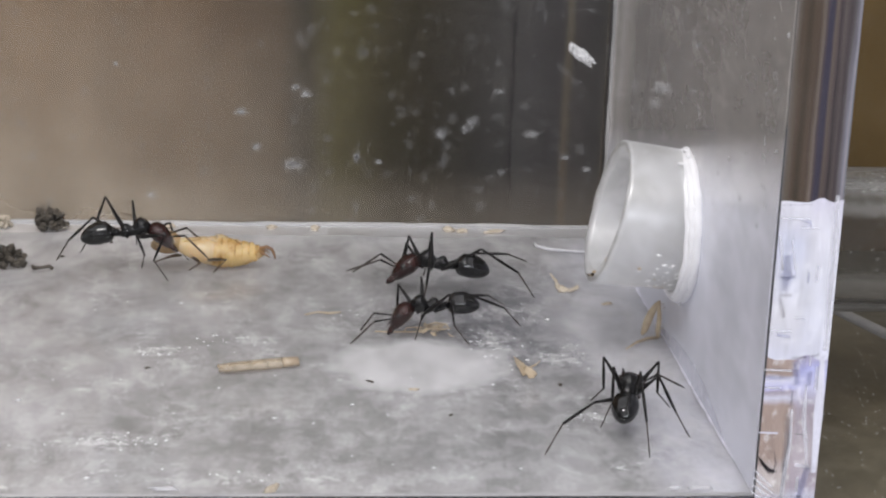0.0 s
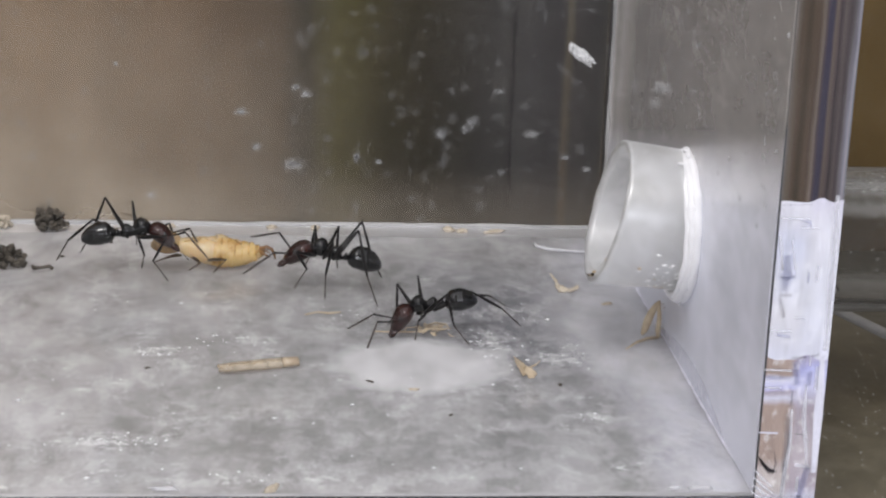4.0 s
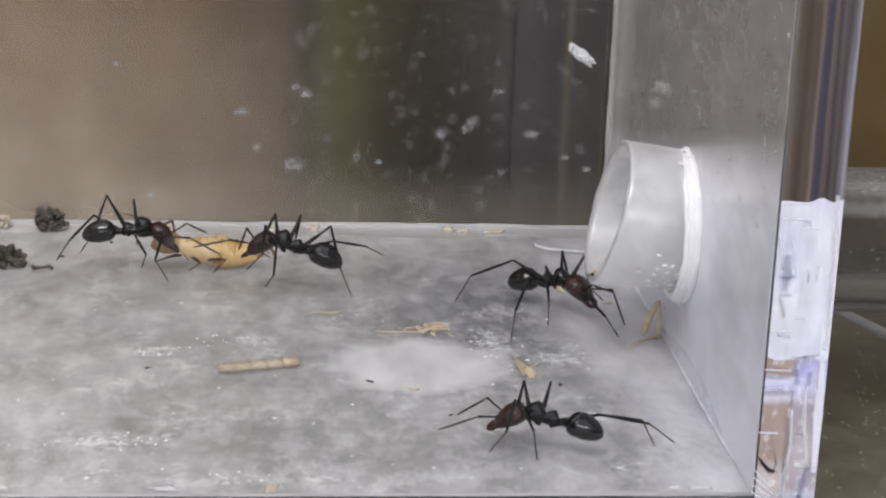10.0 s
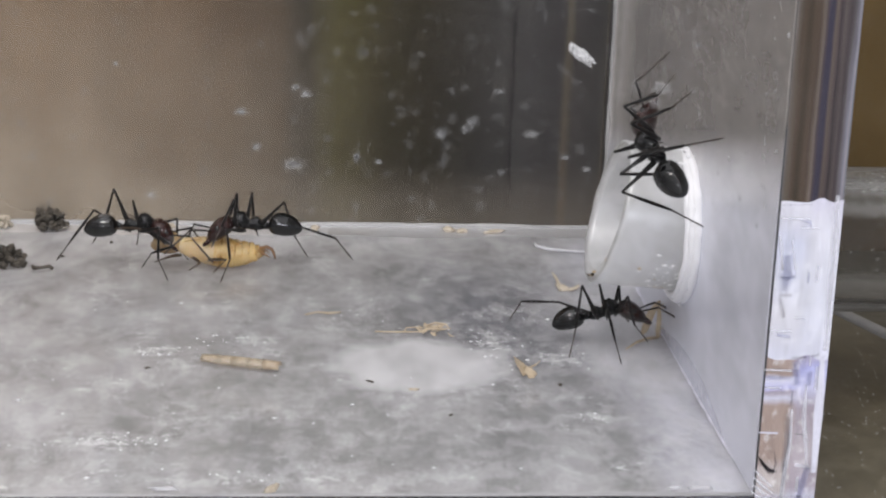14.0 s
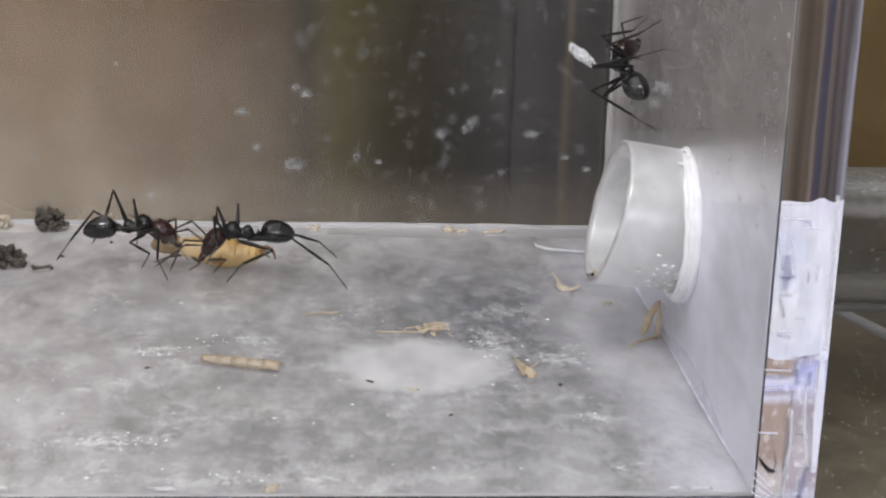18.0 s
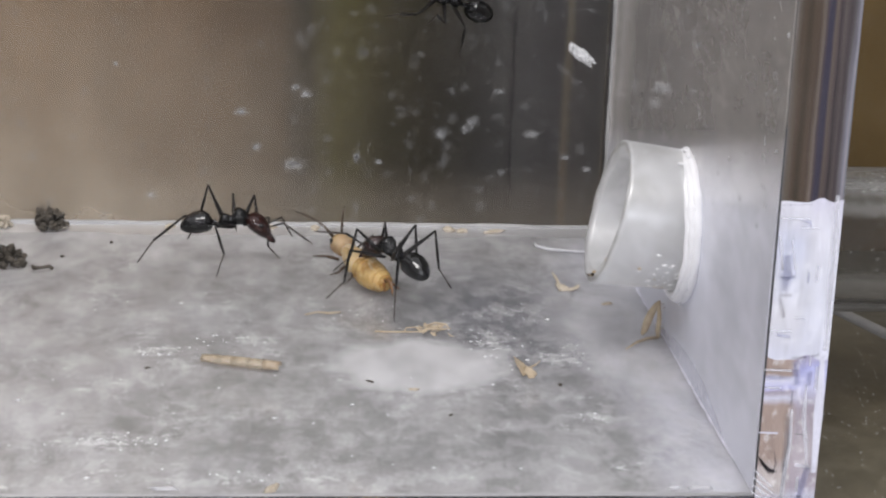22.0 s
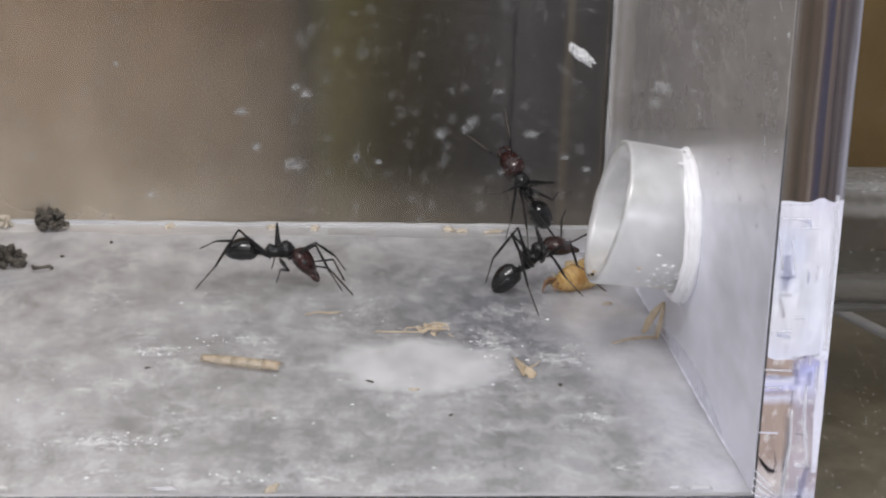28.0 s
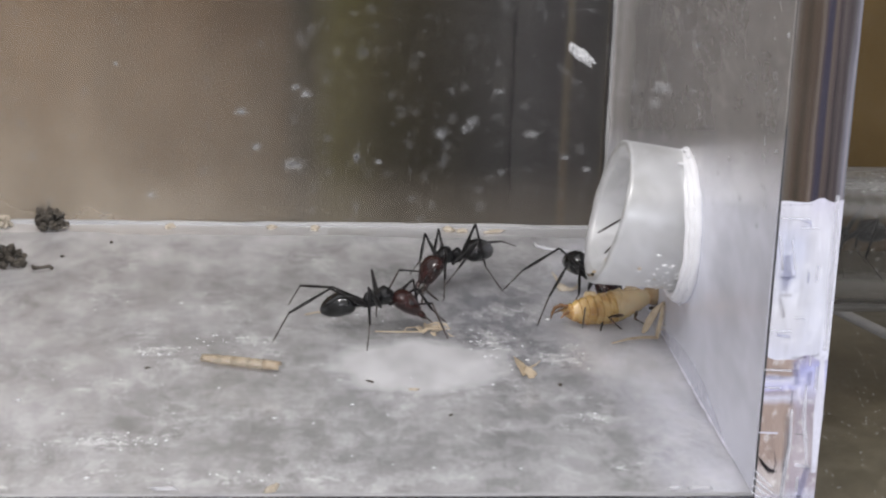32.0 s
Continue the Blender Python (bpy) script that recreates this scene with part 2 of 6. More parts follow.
def backdrop_material():
    """What stands close behind the tray, quite out of focus: a tan board that gives way to dark olive and grey cloth."""
    m, nodes, links, p = material("dim_backing")
    at = coords(nodes, links)
    sep = nodes.new("ShaderNodeSeparateXYZ")
    links.new(at, sep.inputs[0])
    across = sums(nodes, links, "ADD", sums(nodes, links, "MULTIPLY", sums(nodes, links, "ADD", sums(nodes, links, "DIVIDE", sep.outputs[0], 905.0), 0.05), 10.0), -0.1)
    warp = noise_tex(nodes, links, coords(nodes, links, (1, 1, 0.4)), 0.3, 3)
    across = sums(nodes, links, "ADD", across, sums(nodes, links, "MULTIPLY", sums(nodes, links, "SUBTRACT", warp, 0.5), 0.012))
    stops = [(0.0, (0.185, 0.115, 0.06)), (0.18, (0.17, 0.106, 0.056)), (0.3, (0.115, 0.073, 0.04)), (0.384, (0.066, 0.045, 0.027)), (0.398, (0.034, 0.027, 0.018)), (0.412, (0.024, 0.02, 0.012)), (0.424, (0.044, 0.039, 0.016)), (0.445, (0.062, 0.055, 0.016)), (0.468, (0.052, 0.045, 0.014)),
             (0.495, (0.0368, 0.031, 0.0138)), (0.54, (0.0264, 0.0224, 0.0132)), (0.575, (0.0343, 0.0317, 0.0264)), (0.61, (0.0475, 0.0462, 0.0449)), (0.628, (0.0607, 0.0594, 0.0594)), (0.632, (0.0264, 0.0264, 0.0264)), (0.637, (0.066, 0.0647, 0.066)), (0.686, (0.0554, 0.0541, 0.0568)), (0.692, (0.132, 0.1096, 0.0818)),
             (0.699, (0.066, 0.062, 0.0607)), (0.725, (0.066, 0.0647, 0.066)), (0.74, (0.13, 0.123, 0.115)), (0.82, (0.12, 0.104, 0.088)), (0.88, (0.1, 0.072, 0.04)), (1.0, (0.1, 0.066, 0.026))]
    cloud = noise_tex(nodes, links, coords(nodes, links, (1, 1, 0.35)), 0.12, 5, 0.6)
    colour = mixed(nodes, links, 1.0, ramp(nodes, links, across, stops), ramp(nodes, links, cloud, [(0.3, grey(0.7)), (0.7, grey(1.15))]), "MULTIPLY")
    links.new(colour, p.inputs["Base Color"])
    p.inputs["Roughness"].default_value = 0.9
    p.inputs["Specular IOR Level"].default_value = 0.1
    return m


def edge_optics(name, left, right, top, tall, swirl, streak, meet=(0.42, 0.58), spots=0.0):
    """Cut acrylic; the light it gathers is painted as two runs of colour down the edge that flow into one another."""
    m, nodes, links, p = material(name)
    at = coords(nodes, links)
    warp = noise_tex(nodes, links, coords(nodes, links, (1, 1, 0.5)), 0.9, 4, 0.6)
    fine = noise_tex(nodes, links, coords(nodes, links, streak), 1.0, 5, 0.6, 0.3)
    sep = nodes.new("ShaderNodeSeparateXYZ")
    links.new(at, sep.inputs[0])
    shift = sums(nodes, links, "MULTIPLY", sums(nodes, links, "SUBTRACT", warp, 0.5), swirl)
    down = sums(nodes, links, "DIVIDE", sums(nodes, links, "SUBTRACT", top, sep.outputs[2]), tall)
    down = sums(nodes, links, "ADD", down, shift)
    u = sums(nodes, links, "ADD", sums(nodes, links, "DIVIDE", sums(nodes, links, "SUBTRACT", sep.outputs[0], RIGHT), WALL), sums(nodes, links, "MULTIPLY", shift, 0.6))
    colour = mixed(nodes, links, ramp(nodes, links, u, [(meet[0], grey(0)), (meet[1], grey(1))]), ramp(nodes, links, down, left), ramp(nodes, links, down, right))
    colour = mixed(nodes, links, 1.0, colour, ramp(nodes, links, fine, [(0.3, grey(0.85)), (0.7, grey(1.15))]), "MULTIPLY")
    if spots:
        colour = mixed(nodes, links, ramp(nodes, links, noise_tex(nodes, links, coords(nodes, links, (1, 1, 0.8)), 1.6, 5, 0.6), [(0.55, grey(0)), (0.68, grey(spots))]), colour, (0.98, 0.98, 1.0, 1))
    links.new(colour, p.inputs["Base Color"])
    p.inputs["Roughness"].default_value = 0.2
    p.inputs["Subsurface Weight"].default_value = 0.3
    p.inputs["Subsurface Radius"].default_value = (0.001, 0.001, 0.001)
    return m


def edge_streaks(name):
    """The upper edge: refraction painted as upright bands of brown and violet between pale bevels."""
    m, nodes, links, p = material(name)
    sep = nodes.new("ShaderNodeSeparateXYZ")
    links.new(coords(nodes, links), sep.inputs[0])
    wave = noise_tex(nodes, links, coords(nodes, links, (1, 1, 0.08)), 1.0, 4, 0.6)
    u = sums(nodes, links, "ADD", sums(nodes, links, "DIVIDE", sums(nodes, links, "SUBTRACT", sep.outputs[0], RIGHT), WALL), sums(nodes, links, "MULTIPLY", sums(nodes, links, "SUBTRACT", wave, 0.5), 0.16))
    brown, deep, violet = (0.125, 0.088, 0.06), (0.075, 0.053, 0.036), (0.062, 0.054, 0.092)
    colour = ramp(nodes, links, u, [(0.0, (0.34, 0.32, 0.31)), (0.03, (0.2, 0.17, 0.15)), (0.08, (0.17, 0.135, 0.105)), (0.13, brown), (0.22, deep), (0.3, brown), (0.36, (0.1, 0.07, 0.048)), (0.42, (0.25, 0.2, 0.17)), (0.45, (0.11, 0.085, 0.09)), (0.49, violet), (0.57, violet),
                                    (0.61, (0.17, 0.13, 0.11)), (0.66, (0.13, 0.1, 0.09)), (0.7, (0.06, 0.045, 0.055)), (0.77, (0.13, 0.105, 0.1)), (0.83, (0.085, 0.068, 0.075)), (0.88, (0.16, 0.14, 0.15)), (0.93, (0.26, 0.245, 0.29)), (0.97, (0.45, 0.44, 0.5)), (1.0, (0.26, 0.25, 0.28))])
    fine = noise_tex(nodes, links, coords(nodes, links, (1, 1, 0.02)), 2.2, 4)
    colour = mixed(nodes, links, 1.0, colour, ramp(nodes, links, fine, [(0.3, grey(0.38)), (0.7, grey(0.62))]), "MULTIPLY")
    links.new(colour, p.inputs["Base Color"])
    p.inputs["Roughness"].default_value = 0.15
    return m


def frosted_tube():
    m, nodes, links, p = material("frosted_vinyl")
    at = coords(nodes, links)
    cloud = noise_tex(nodes, links, at, 0.3, 6, 0.6, 0.5)
    links.new(ramp(nodes, links, cloud, [(0.3, (0.74, 0.74, 0.73)), (0.7, (0.94, 0.95, 0.99))]), p.inputs["Base Color"])
    fleck = noise_tex(nodes, links, at, 1.4, 5, 0.7)
    links.new(ramp(nodes, links, fleck, [(0.4, grey(0.3)), (0.7, grey(0.5))]), p.inputs["Roughness"])
    p.inputs["Specular IOR Level"].default_value = 0.5
    p.inputs["Coat Weight"].default_value = 0.7
    p.inputs["Coat Roughness"].default_value = 0.38
    p.inputs["Subsurface Weight"].default_value = 0.3
    p.inputs["Subsurface Radius"].default_value = (0.002, 0.002, 0.002)
    thin = nodes.new("ShaderNodeBsdfTranslucent")
    thin.inputs[0].default_value = (0.94, 0.95, 0.94, 1)
    clear = nodes.new("ShaderNodeBsdfTransparent")
    a = nodes.new("ShaderNodeMixShader")
    a.inputs[0].default_value = 0.5
    links.new(p.outputs[0], a.inputs[1])
    links.new(thin.outputs[0], a.inputs[2])
    b = nodes.new("ShaderNodeMixShader")
    links.new(ramp(nodes, links, cloud, [(0.3, grey(0.5)), (0.7, grey(0.3))]), b.inputs[0])
    links.new(a.outputs[0], b.inputs[1])
    links.new(clear.outputs[0], b.inputs[2])
    gloss = node(nodes, "ShaderNodeBsdfGlossy", Roughness=0.34)
    skin = nodes.new("ShaderNodeMixShader")
    skin.inputs[0].default_value = 0.1
    links.new(b.outputs[0], skin.inputs[1])
    links.new(gloss.outputs[0], skin.inputs[2])
    links.new(skin.outputs[0], nodes["Material Output"].inputs[0])
    bump(nodes, links, sums(nodes, links, "ADD", cloud, fleck), 0.6, 0.07, p)
    return m


def hose_material():
    """Clear hose, cloudy all over, with refracted light painted as a pale band along its bottom and a thin one near its
    top.
    """
    m, nodes, links, p = material("cloudy_vinyl")
    at = coords(nodes, links)
    sep = nodes.new("ShaderNodeSeparateXYZ")
    links.new(at, sep.inputs[0])
    wave = noise_tex(nodes, links, coords(nodes, links, (0.12, 1, 1)), 0.8, 5, 0.6)
    up = sums(nodes, links, "ADD", sums(nodes, links, "DIVIDE", sep.outputs[2], 20.0), sums(nodes, links, "MULTIPLY", sums(nodes, links, "SUBTRACT", wave, 0.5), 0.03))
    # light bent by the hose, painted as pale strips low and high
    bands = ramp(nodes, links, up, [(0.18, grey(0.5)), (0.21, grey(0.85)), (0.27, grey(0.8)), (0.3, grey(0.07)), (0.5, grey(0.03)), (0.62, grey(0.05)), (0.66, grey(0.4)), (0.68, grey(0.12)), (0.72, grey(0.5)), (0.76, grey(0.4))])
    specks = ramp(nodes, links, noise_tex(nodes, links, at, 2.0, 5, 0.65), [(0.6, grey(0)), (0.7, grey(0.35))])
    links.new(ramp(nodes, links, wave, [(0.3, (0.2, 0.196, 0.184)), (0.7, (0.33, 0.326, 0.314))]), p.inputs["Base Color"])
    p.inputs["Roughness"].default_value = 0.3
    clear = nodes.new("ShaderNodeBsdfTransparent")
    clear.inputs[0].default_value = (0.86, 0.85, 0.83, 1)
    out = nodes.new("ShaderNodeMixShader")
    links.new(sums(nodes, links, "ADD", bands, specks), out.inputs[0])
    links.new(clear.outputs[0], out.inputs[1])
    links.new(p.outputs[0], out.inputs[2])
    links.new(out.outputs[0], nodes["Material Output"].inputs[0])
    return m


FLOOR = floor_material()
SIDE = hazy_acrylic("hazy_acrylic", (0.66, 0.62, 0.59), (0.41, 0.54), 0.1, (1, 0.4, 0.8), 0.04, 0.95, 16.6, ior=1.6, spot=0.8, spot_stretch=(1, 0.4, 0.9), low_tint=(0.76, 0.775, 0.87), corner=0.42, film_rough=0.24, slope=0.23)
REAR = hazy_acrylic("dusty_acrylic", (0.64, 0.55, 0.43), (0.0, 0.02), 0.02, (1, 1, 0.5), 0.1, 0.12, 3.0, ior=1.15, fog=0.36, spot=0.7)
PANE = hazy_acrylic("clear_acrylic", (0.8, 0.8, 0.8), (0.0, 0.003), 0.006, (1, 1, 1), 0.03, ior=1.1)
TUBE = frosted_tube()
TUBE_CUT = simple("cut_vinyl", (0.28, 0.28, 0.265), (0.5, 0.5, 0.48), 1.0, 0.3, 0.5, relief=0.02)
CLEAR_TUBE = hose_material()
SEALANT = simple("white_sealant", (0.74, 0.74, 0.76), (0.88, 0.88, 0.9), 1.4, 0.55, 0.35, relief=0.25, stretch=(0.4, 1, 1))
GLUE = simple("dried_glue", (0.25, 0.25, 0.255), (0.4, 0.395, 0.39), 0.5, 0.5, relief=0.12, stretch=(0.3, 1, 0.4))
EDGE_TOP = edge_streaks("edge_brown")
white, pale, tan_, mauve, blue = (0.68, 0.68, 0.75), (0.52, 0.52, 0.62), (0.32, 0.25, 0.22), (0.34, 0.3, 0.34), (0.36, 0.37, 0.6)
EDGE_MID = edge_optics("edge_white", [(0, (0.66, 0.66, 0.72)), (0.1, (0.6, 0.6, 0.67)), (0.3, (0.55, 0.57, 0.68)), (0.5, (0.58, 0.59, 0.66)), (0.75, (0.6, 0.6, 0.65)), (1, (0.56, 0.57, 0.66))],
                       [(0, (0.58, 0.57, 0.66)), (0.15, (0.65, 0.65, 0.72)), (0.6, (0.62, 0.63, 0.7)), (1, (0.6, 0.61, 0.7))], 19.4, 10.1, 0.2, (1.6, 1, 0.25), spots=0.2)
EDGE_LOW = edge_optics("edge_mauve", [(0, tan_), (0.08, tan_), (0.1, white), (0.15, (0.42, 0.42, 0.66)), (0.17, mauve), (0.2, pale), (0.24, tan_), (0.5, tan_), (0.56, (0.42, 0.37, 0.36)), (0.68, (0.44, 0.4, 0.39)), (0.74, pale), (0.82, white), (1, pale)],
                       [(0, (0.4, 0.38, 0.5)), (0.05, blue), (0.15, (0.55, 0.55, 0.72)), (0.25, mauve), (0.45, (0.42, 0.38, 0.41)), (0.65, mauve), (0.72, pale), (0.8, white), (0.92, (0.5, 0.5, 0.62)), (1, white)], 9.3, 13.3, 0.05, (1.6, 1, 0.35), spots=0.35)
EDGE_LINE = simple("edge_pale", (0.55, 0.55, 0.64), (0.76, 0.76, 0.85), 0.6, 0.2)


def streak_film(name, colour, cover):
    """A faint see-through tint that paints gathered light in the polished edge and a reflection on the wall."""
    m, nodes, links, p = material(name)
    p.inputs["Base Color"].default_value = (*colour, 1)
    p.inputs["Roughness"].default_value = 0.25
    clear = nodes.new("ShaderNodeBsdfTransparent")
    out = nodes.new("ShaderNodeMixShader")
    grain = noise_tex(nodes, links, coords(nodes, links, (1, 1, 0.4)), 1.6, 4)
    links.new(ramp(nodes, links, grain, [(0.3, grey(cover * 0.4)), (0.7, grey(cover))]), out.inputs[0])
    links.new(clear.outputs[0], out.inputs[1])
    links.new(p.outputs[0], out.inputs[2])
    links.new(out.outputs[0], nodes["Material Output"].inputs[0])
    return m


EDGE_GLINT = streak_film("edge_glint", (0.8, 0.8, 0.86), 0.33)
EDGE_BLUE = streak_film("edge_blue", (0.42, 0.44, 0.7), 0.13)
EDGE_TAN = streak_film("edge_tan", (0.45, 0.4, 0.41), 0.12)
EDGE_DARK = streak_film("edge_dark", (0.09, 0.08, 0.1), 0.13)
REFLECTION_FILM = streak_film("reflection_film", (0.82, 0.83, 0.92), 0.6)
CURL = simple("thin_sealant", (0.45, 0.45, 0.47), (0.62, 0.62, 0.65), 0.8, 0.5, relief=0.1)
JOINT = simple("dark_joint", (0.02, 0.02, 0.022), (0.05, 0.05, 0.055), 1.0, 0.5)
DUSTY = simple("dusty_olive_glass", (0.055, 0.048, 0.03), (0.15, 0.13, 0.092), 0.35, 0.5, relief=0.1)
TABLE = simple("dusty_dark_table", (0.05, 0.045, 0.032), (0.085, 0.078, 0.06), 0.12, 0.55, relief=0.1)
PAPER = simple("pale_paper", (0.48, 0.48, 0.5), (0.62, 0.61, 0.62), 0.06, 0.8, 0.2)
FAR = backdrop_material()
def wet_skin(name, dark, light, clear_low, clear_high):
    """Glassy wet insect skin, unevenly see-through."""
    m, nodes, links, p = material(name)
    at = coords(nodes, links)
    big = noise_tex(nodes, links, at, 0.6, 6, 0.65, 0.4)
    fine = noise_tex(nodes, links, at, 2.2, 4)
    links.new(ramp(nodes, links, big, [(0.35, dark), (0.62, light)]), p.inputs["Base Color"])
    p.inputs["Roughness"].default_value = 0.12
    p.inputs["Specular IOR Level"].default_value = 0.8
    p.inputs["Subsurface Weight"].default_value = 0.35
    p.inputs["Subsurface Radius"].default_value = (1.0, 0.7, 0.35)
    p.inputs["Subsurface Scale"].default_value = 0.0012
    bump(nodes, links, sums(nodes, links, "ADD", big, sums(nodes, links, "MULTIPLY", fine, 0.4)), 0.7, 0.1, p)
    clear = nodes.new("ShaderNodeBsdfTransparent")
    clear.inputs[0].default_value = (1.0, 0.9, 0.72, 1)
    out = nodes.new("ShaderNodeMixShader")
    links.new(ramp(nodes, links, big, [(0.35, grey(1 - clear_low)), (0.65, grey(1 - clear_high))]), out.inputs[0])
    links.new(clear.outputs[0], out.inputs[1])
    links.new(p.outputs[0], out.inputs[2])
    links.new(out.outputs[0], nodes["Material Output"].inputs[0])
    return m


CUTICLE = simple("black_cuticle", (0.001, 0.001, 0.0012), (0.003, 0.003, 0.0035), 2.5, 0.2, 0.3, relief=0.0015)
SHINY = simple("shiny_black_cuticle", (0.0008, 0.0008, 0.001), (0.0016, 0.0016, 0.0018), 2.0, 0.06, 0.5)
RED = simple("dark_red_cuticle", (0.006, 0.0021, 0.0019), (0.034, 0.0098, 0.0078), 1.1, 0.12, 0.4, relief=0.001)
LIMB = simple("dark_limb", (0.003, 0.0028, 0.0028), (0.011, 0.0095, 0.009), 2.0, 0.4, 0.12)
PALE_LIMB = simple("brown_limb", (0.016, 0.012, 0.01), (0.05, 0.038, 0.03), 2.0, 0.45, 0.4)
EYE_MAT = simple("compound_eye", (0.006, 0.006, 0.006), (0.015, 0.014, 0.013), 8, 0.2, 0.6)
AMBER = wet_skin("amber_cuticle", (0.34, 0.18, 0.045), (0.92, 0.66, 0.3), 0.22, 0.5)
CREAM = wet_skin("cream_cuticle", (0.48, 0.32, 0.14), (0.93, 0.77, 0.5), 0.3, 0.58)
PREY_RIM = wet_skin("brown_rim", (0.36, 0.2, 0.06), (0.66, 0.42, 0.16), 0.45, 0.75)
PREY_LIMB = simple("brown_shank", (0.022, 0.014, 0.009), (0.075, 0.046, 0.026), 1.2, 0.3, 0.4, relief=0.01)
PREY_HEAD = wet_skin("tan_head", (0.2, 0.12, 0.055), (0.52, 0.37, 0.21), 0.1, 0.35)
BROWN_HEAD = simple("brown_head", (0.07, 0.034, 0.016), (0.26, 0.14, 0.065), 1.0, 0.15, 0.5, relief=0.01)
STRAW = simple("straw_husk", (0.33, 0.25, 0.16), (0.6, 0.5, 0.36), 1.4, 0.45, 0.4, relief=0.08)
def thin_skin():
    """Dry brownish skin, thin enough to see through."""
    m, nodes, links, p = material("translucent_husk")
    grain = noise_tex(nodes, links, coords(nodes, links, (0.3, 1.5, 1.5)), 1.2, 6, 0.65)
    links.new(ramp(nodes, links, grain, [(0.35, (0.36, 0.29, 0.2)), (0.65, (0.72, 0.66, 0.56))]), p.inputs["Base Color"])
    p.inputs["Roughness"].default_value = 0.22
    bump(nodes, links, grain, 0.6, 0.1, p)
    clear = nodes.new("ShaderNodeBsdfTransparent")
    clear.inputs[0].default_value = (0.95, 0.9, 0.82, 1)
    out = nodes.new("ShaderNodeMixShader")
    links.new(ramp(nodes, links, grain, [(0.35, grey(0.55)), (0.65, grey(0.22))]), out.inputs[0])
    links.new(clear.outputs[0], out.inputs[1])
    links.new(p.outputs[0], out.inputs[2])
    links.new(out.outputs[0], nodes["Material Output"].inputs[0])
    return m


HUSK = thin_skin()
HUSK_RIM = simple("brown_husk_rim", (0.22, 0.16, 0.1), (0.46, 0.38, 0.28), 1.5, 0.35, 0.5)
FRASS = simple("dark_frass", (0.022, 0.018, 0.013), (0.1, 0.085, 0.066), 1.2, 0.6, 0.3, relief=0.3)
CRUMB = simple("tan_crumb", (0.36, 0.3, 0.22), (0.58, 0.52, 0.43), 1.6, 0.7, 0.3, relief=0.15)
def soft_fleck(name, least, most):
    """Dust so thin that what lies behind it glimmers through."""
    m, nodes, links, p = material(name)
    p.inputs["Base Color"].default_value = (0.9, 0.9, 0.9, 1)
    p.inputs["Roughness"].default_value = 0.8
    thin = node(nodes, "ShaderNodeBsdfTransparent")
    out = nodes.new("ShaderNodeMixShader")
    grain = noise_tex(nodes, links, coords(nodes, links), 3.0, 3)
    links.new(ramp(nodes, links, grain, [(0.35, grey(least)), (0.65, grey(most))]), out.inputs[0])
    links.new(thin.outputs[0], out.inputs[1])
    links.new(p.outputs[0], out.inputs[2])
    links.new(out.outputs[0], nodes["Material Output"].inputs[0])
    return m


THIN_DUST = soft_fleck("thin_dust", 0.012, 0.05)
FAINT_DUST = soft_fleck("faint_dust", 0.004, 0.027)
THICK_DUST = soft_fleck("thick_dust", 0.2, 0.28)
WALL_DUST = soft_fleck("wall_dust", 0.08, 0.28)
SMEAR = hazy_acrylic("solvent_smear", (0.86, 0.86, 0.9), (0.0, 0.35), 0.3, (0.5, 1, 1), 0.4, ior=1.1)
FLAKE = simple("white_scale", (0.62, 0.63, 0.65), (0.85, 0.86, 0.88), 2.0, 0.5, 0.4)
FLECK = simple("white_fleck", (0.7, 0.7, 0.7), (0.9, 0.9, 0.9), 1.0, 0.6, 0.3)


# ---- mesh helpers ----
def part(name, bm, mat, parent=None, label=""):
    me = bpy.data.meshes.new(name)
    bmesh.ops.recalc_face_normals(bm, faces=bm.faces)
    bm.to_mesh(me)
    bm.free()
    me.materials.append(mat)
    me.shade_smooth()
    ob = new(name, me)
    ob.parent = parent
    return tagged(ob, label)


def block(lo, hi, bevel=0.3, segments=2):
    """A bevelled block between two corners, in millimetres."""
    bm = bmesh.new()
    bmesh.ops.create_cube(bm, size=1)
    lo, hi = Vector(lo), Vector(hi)
    for v in bm.verts:
        v.co = Vector((lo[i] + (v.co[i] + 0.5) * (hi[i] - lo[i]) for i in range(3))) * MM
    if bevel:
        bmesh.ops.bevel(bm, geom=bm.edges[:], offset=bevel * MM, segments=segments, affect="EDGES", profile=0.5)
    return bm


def loft(rings, sides=14, caps=True, bm=None, wobble=0.0):
    """A closed skin over rings of (centre, half-width across, half-width up, along) in millimetres."""
    bm = bm or bmesh.new()
    loops = []
    for centre, ry, rz, along in rings:
        along = Vector(along).normalized()
        side = Vector((0, 0, 1)).cross(along)
        side = side.normalized() if side.length > 1e-4 else Vector((0, 1, 0))
        up = along.cross(side)
        loop = []
        for k in range(sides):
            a = 2 * math.pi * k / sides
            w = 1 + wobble * random.uniform(-1, 1)
            loop.append(bm.verts.new((Vector(centre) + side * math.cos(a) * ry * w + up * math.sin(a) * rz * w) * MM))
        loops.append(loop)
    for a, b in zip(loops, loops[1:]):
        for k in range(sides):
            bm.faces.new((a[k], a[(k + 1) % sides], b[(k + 1) % sides], b[k]))
    if caps:
        bm.faces.new(loops[0][::-1])
        bm.faces.new(loops[-1])
    return bm


def body(profile, s=1.0, sides=16, bm=None):
    """A lofted body along x over (x, z, half-width, half-height)."""
    return loft([((x * s, 0, z * s), w * s, h * s, (1, 0, 0)) for x, z, w, h in profile], sides, bm=bm)


